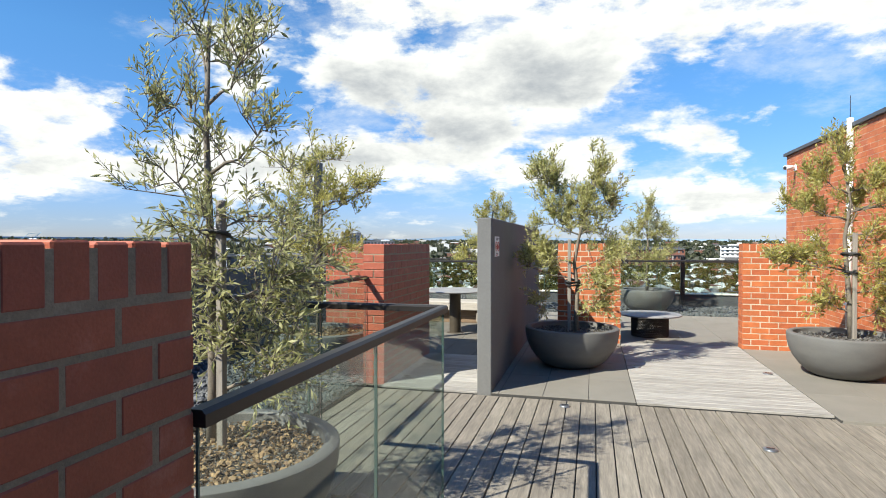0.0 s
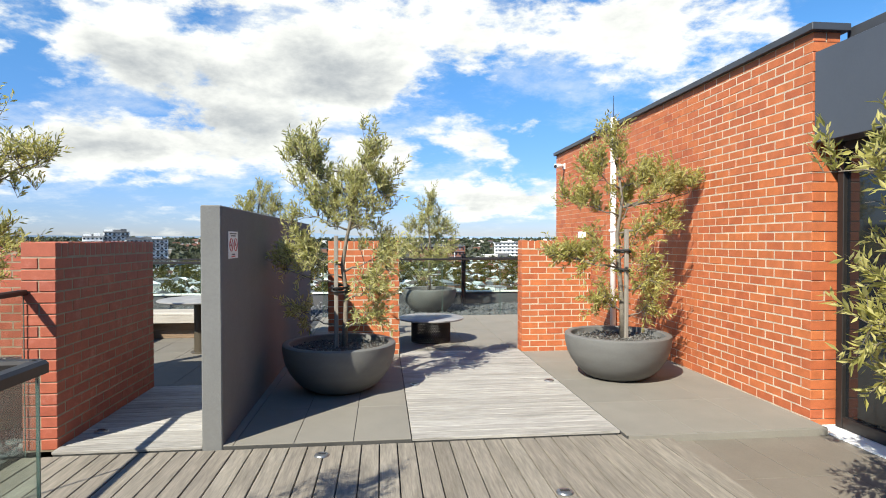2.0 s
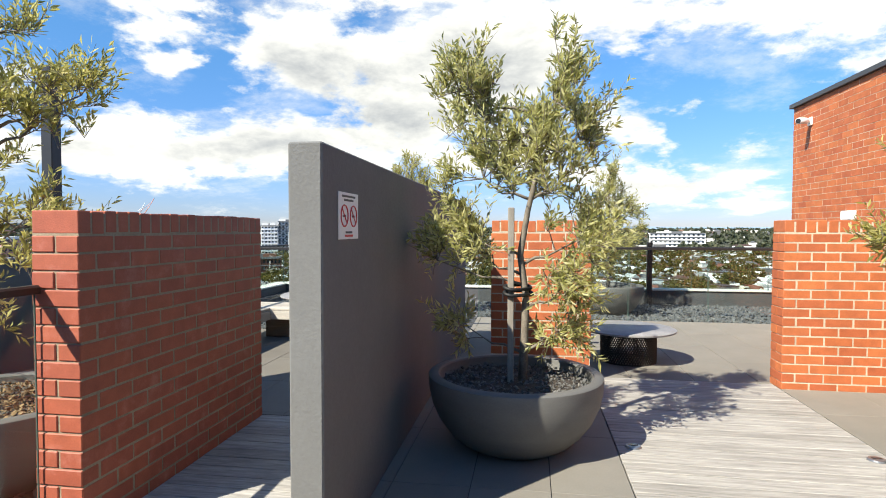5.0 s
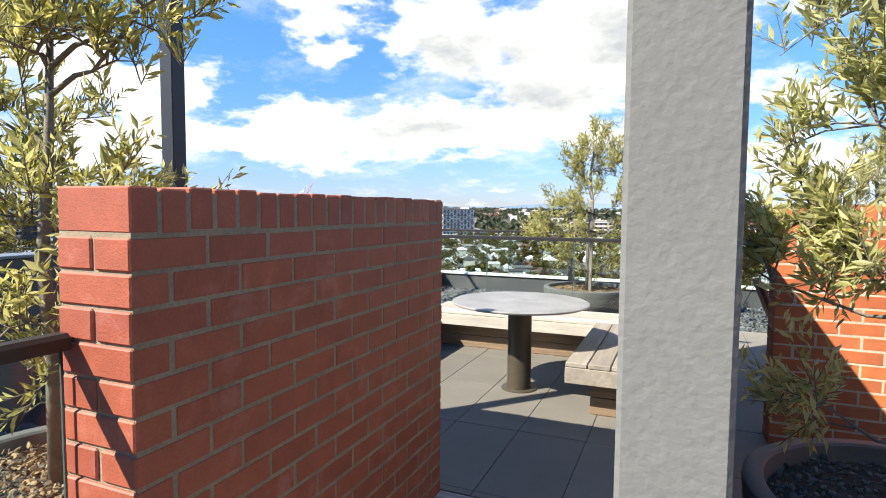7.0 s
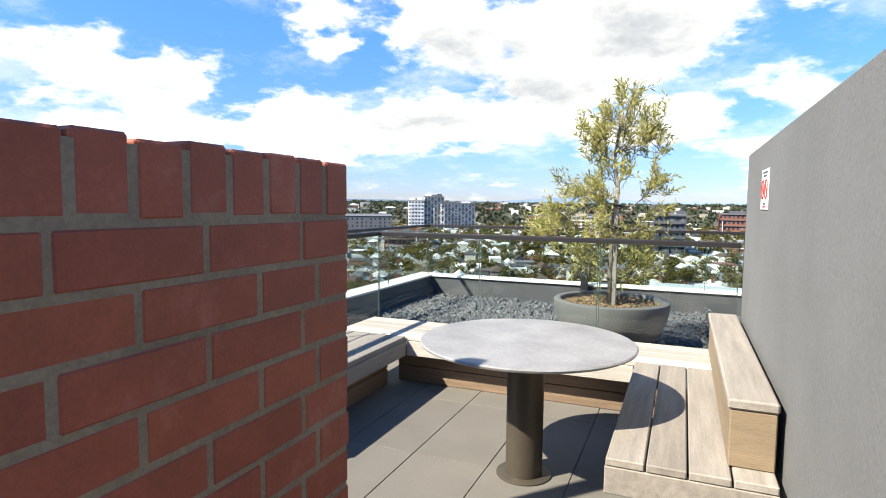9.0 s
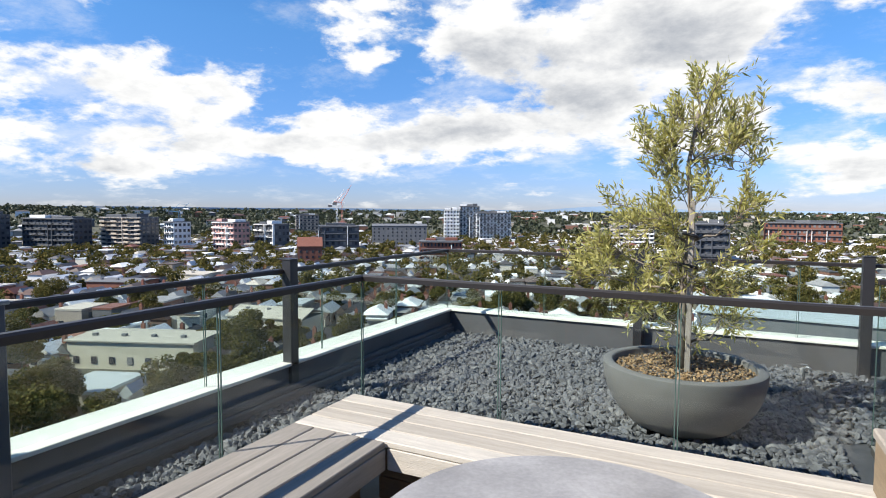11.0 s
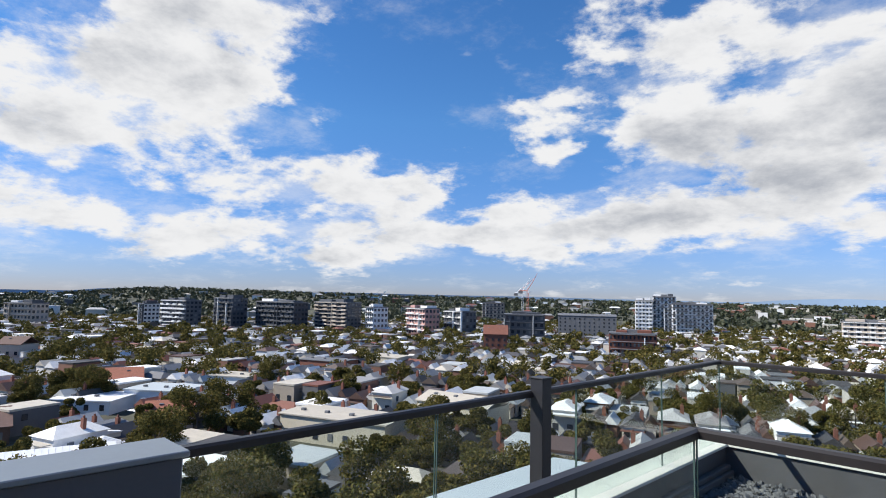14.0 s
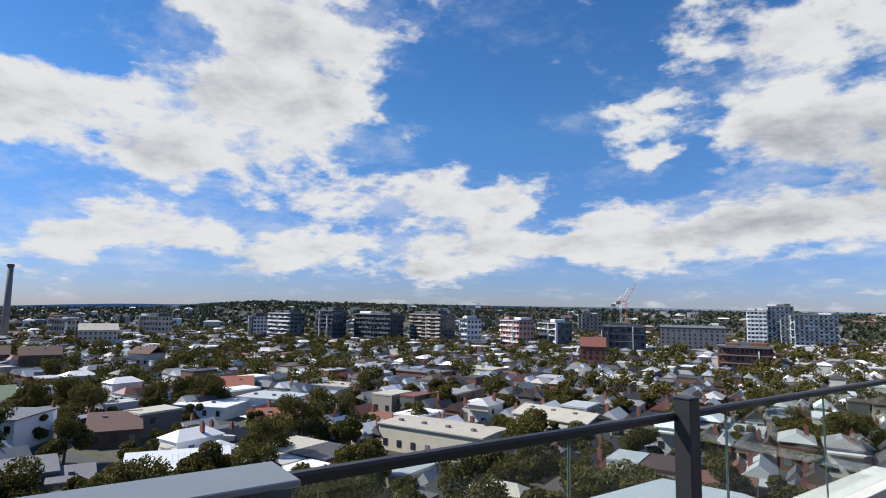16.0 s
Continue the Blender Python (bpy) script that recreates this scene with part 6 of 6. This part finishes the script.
rng = np.random.default_rng(77)
tree_models = []
for i in range(7):
    hgt = (6.5, 8.5, 6, 10, 7.5, 5.5, 11.5)[i]
    wide = hgt * rng.uniform(0.38, 0.52)
    m = thing("garden_tree", "leafy green street tree with an uneven crown", "tree", "suburban trees", at=(0, 0, GROUND_Z))
    limbs = [tube([(0, 0, 0), (0.1, 0, hgt * 0.25), (0, 0.1, hgt * 0.5), (0.1, 0, hgt * 0.75)], [0.28, 0.22, 0.15, 0.06], 7)]
    blobs = []
    for k in range(9):
        t, q = 2 * math.pi * k / 9 + rng.uniform(-0.3, 0.3), rng.uniform(0.25, 0.75) * wide
        c = (q * math.cos(t), q * math.sin(t), hgt * rng.uniform(0.26, 0.84))
        blobs.append((c, (wide * rng.uniform(0.32, 0.5), wide * rng.uniform(0.32, 0.5), hgt * rng.uniform(0.10, 0.18))))
        limbs.append(tube([(0, 0, hgt * 0.3), (c[0] * 0.5, c[1] * 0.5, c[2] * 0.8), c], [0.12, 0.08, 0.03], 5))
    raw("trunk", *join(limbs), TRUNK, m)
    v, f = crown_cards(rng, blobs, 9500, 0.34)
    raw("crown", v, f, TREE_LEAF, m)
    tree_models.append(m)
gardens += [(rnd.uniform(-1, 1) * 4 + a, rnd.uniform(-1, 1) * 4 + b) for a, b in [polar(az, r) for az, r in
            [(52, 62), (56, 66), (48, 58), (60, 70), (44, 66), (50, 72), (40, 62), (63, 78), (35, 70), (30, 75), (46, 80), (67, 84), (71, 80), (82, 84), (86, 96), (26, 80), (20, 90), (33, 84), (28, 95),
             (38, 92), (15, 95), (10, 100), (5, 95), (1, 90), (-3, 92), (79, 100), (74, 104), (92, 96), (96, 100), (36, 78), (24, 100), (18, 110), (12, 115)]]]
gardens += [polar(rnd.uniform(26, 52), rnd.uniform(50, 80)) for _ in range(45)]
gardens = [(math.hypot(x - HUB.x, y - HUB.y), x, y) for x, y in gardens]
gardens.sort()
for i, (r, x, y) in enumerate(gardens[:290]):
    s = rnd.uniform(0.75, 1.2)
    copy_thing(tree_models[rnd.randrange(7)], pose(x, y, GROUND_Z, 0, 0, rnd.uniform(0, 360)))
for i, m in enumerate(tree_models):
    x, y = polar(103 + 1.2 * i, 120 + 9 * (i % 3))
    m.location = (x, y, GROUND_Z)
mids_v, mids_f, n = [], [], 0
spread = [(x, y) for r, x, y in gardens[290:]]
while len(spread) < 1700:
    az, r = rnd.uniform(-28, 104), math.sqrt(rnd.uniform(200 ** 2, 720 ** 2))
    spread.append(polar(az, r))
for x, y in spread:
    if any((x - a) ** 2 + (y - b) ** 2 < (q * 0.8) ** 2 for a, b, q in TAKEN):
        continue
    r = math.hypot(x - HUB.x, y - HUB.y)
    h, w, z = rng.uniform(4.5, 10), rng.uniform(2.2, 4.4), land(x, y)
    blobs = [((x + rng.normal(0, w * 0.45), y + rng.normal(0, w * 0.45), z + h * rng.uniform(0.3, 0.85)), (w * 0.62, w * 0.62, h * 0.22)) for _ in range(5)]
    v, f = crown_cards(rng, blobs, 430 if r < 320 else 190, 0.75 if r < 320 else 1.2)
    mids_v.append(v), mids_f.append(f + n)
    n += len(v)
tagged(raw("suburban_trees", np.concatenate(mids_v), np.concatenate(mids_f), TREE_LEAF), "dark green trees scattered between distant roofs", "trees", kind="stuff")
fv, ff, n = [], [], 0
for _ in range(5200):
    az = rnd.uniform(-34, 112)
    r = math.sqrt(rnd.uniform(690 ** 2, 1850 ** 2))
    x, y = polar(az, r)
    z, h, w = land(x, y), rng.uniform(7, 13), rng.uniform(4, 8)
    blobs = [((x + rng.normal(0, w * 0.4), y + rng.normal(0, w * 0.4), z + h * rng.uniform(0.2, 0.8)), (w * 0.7, w * 0.7, h * 0.25)) for _ in range(3)]
    v, f = crown_cards(rng, blobs, 36, 4.2)
    fv.append(v), ff.append(f + n)
    n += len(v)
tagged(raw("far_woods", np.concatenate(fv), np.concatenate(ff), WOODS), "dark woods over the distant hills", "woods", kind="stuff")
# roofs among the far woods
fw, fr = [], []
for _ in range(420):
    az, r = rnd.uniform(-30, 108), rnd.uniform(700, 1600)
    if 58 < az < 78 and r > 900 and rnd.random() < 0.8:
        continue
    x, y = polar(az, r)
    wall, roof = house_parts(rnd.choice(("hip", "flat")), rnd.uniform(9, 22), 12, rnd.uniform(5, 11), 2)
    fw.append(moved(wall, x, y, land(x, y), az)), fr.append(moved(roof, x, y, land(x, y), az))
hill_houses = thing("hill_houses", "scattered pale houses on the far hillside", "houses", kind="stuff")
tagged(raw("house_walls", *join(fw), WALLS, hill_houses), kind="stuff")
tagged(raw("house_roofs", *join(fr), ROOFS, hill_houses), kind="stuff")

# mountains at the edge of sight, the haze of distance painted as flat blue
HAZE = material("painted_haze_blue", (0.27, 0.37, 0.50), 1.0, vary=0.06, scale=0.002, fine=0.01)
mv, mf = [], []
for i in range(80):
    az = -40 + i * 2.0
    x, y = polar(az, 4300)
    e = 6 + 4300 * math.tan(radians(min(hill(az), 0.3))) + 16 * (0.5 + 0.5 * noise.noise((az * 0.07, 1.3, 0))) + (30 * math.sin(math.pi * (az - 3) / 14) if 3 < az < 17 else 0) + (12 * math.sin(math.pi * (az - 79) / 12) if 79 < az < 91 else 0)
    mv += [(x, y, -30), (x, y, e)]
    if i:
        mf.append((2 * i - 2, 2 * i, 2 * i + 1, 2 * i - 1))
tagged(raw("backdrop", mv, mf, HAZE), "mountain range in painted haze blue on the horizon", "mountains", kind="structure")


# parked cars
def car(x, y, turn):
    c = thing("parked_car", "small parked car in the street", "car", "parked cars", at=(x, y, GROUND_Z + 0.03))
    c.rotation_euler = (0, 0, radians(turn))
    bm = bmesh.new()
    box(bm, -2.1, 2.1, -0.88, 0.88, 0.28, 0.85, 0.12)
    part("body", bm, CARPAINT, c)
    bm = bmesh.new()
    box(bm, -1.3, 1.0, -0.76, 0.76, 0.86, 1.42, 0.18)
    part("cabin", bm, WINDOW, c)
    for sx in (-1.3, 1.3):
        for sy in (-0.82, 0.82):
            raw("wheel", *tube([(sx, sy - 0.1, 0.32), (sx, sy + 0.1, 0.32)], [0.32, 0.32], 12), TIE, c)
    return c


for i in range(22):
    v = roads[rnd.choice([16, 17, 18, 19])] + rnd.choice((-3.0, 3.0))
    u = rnd.uniform(-130, 40)
    x, y = cg * u - sg * v, sg * u + cg * v
    if 50 < math.hypot(x - HUB.x, y - HUB.y):
        car(x, y, math.degrees(GRID))
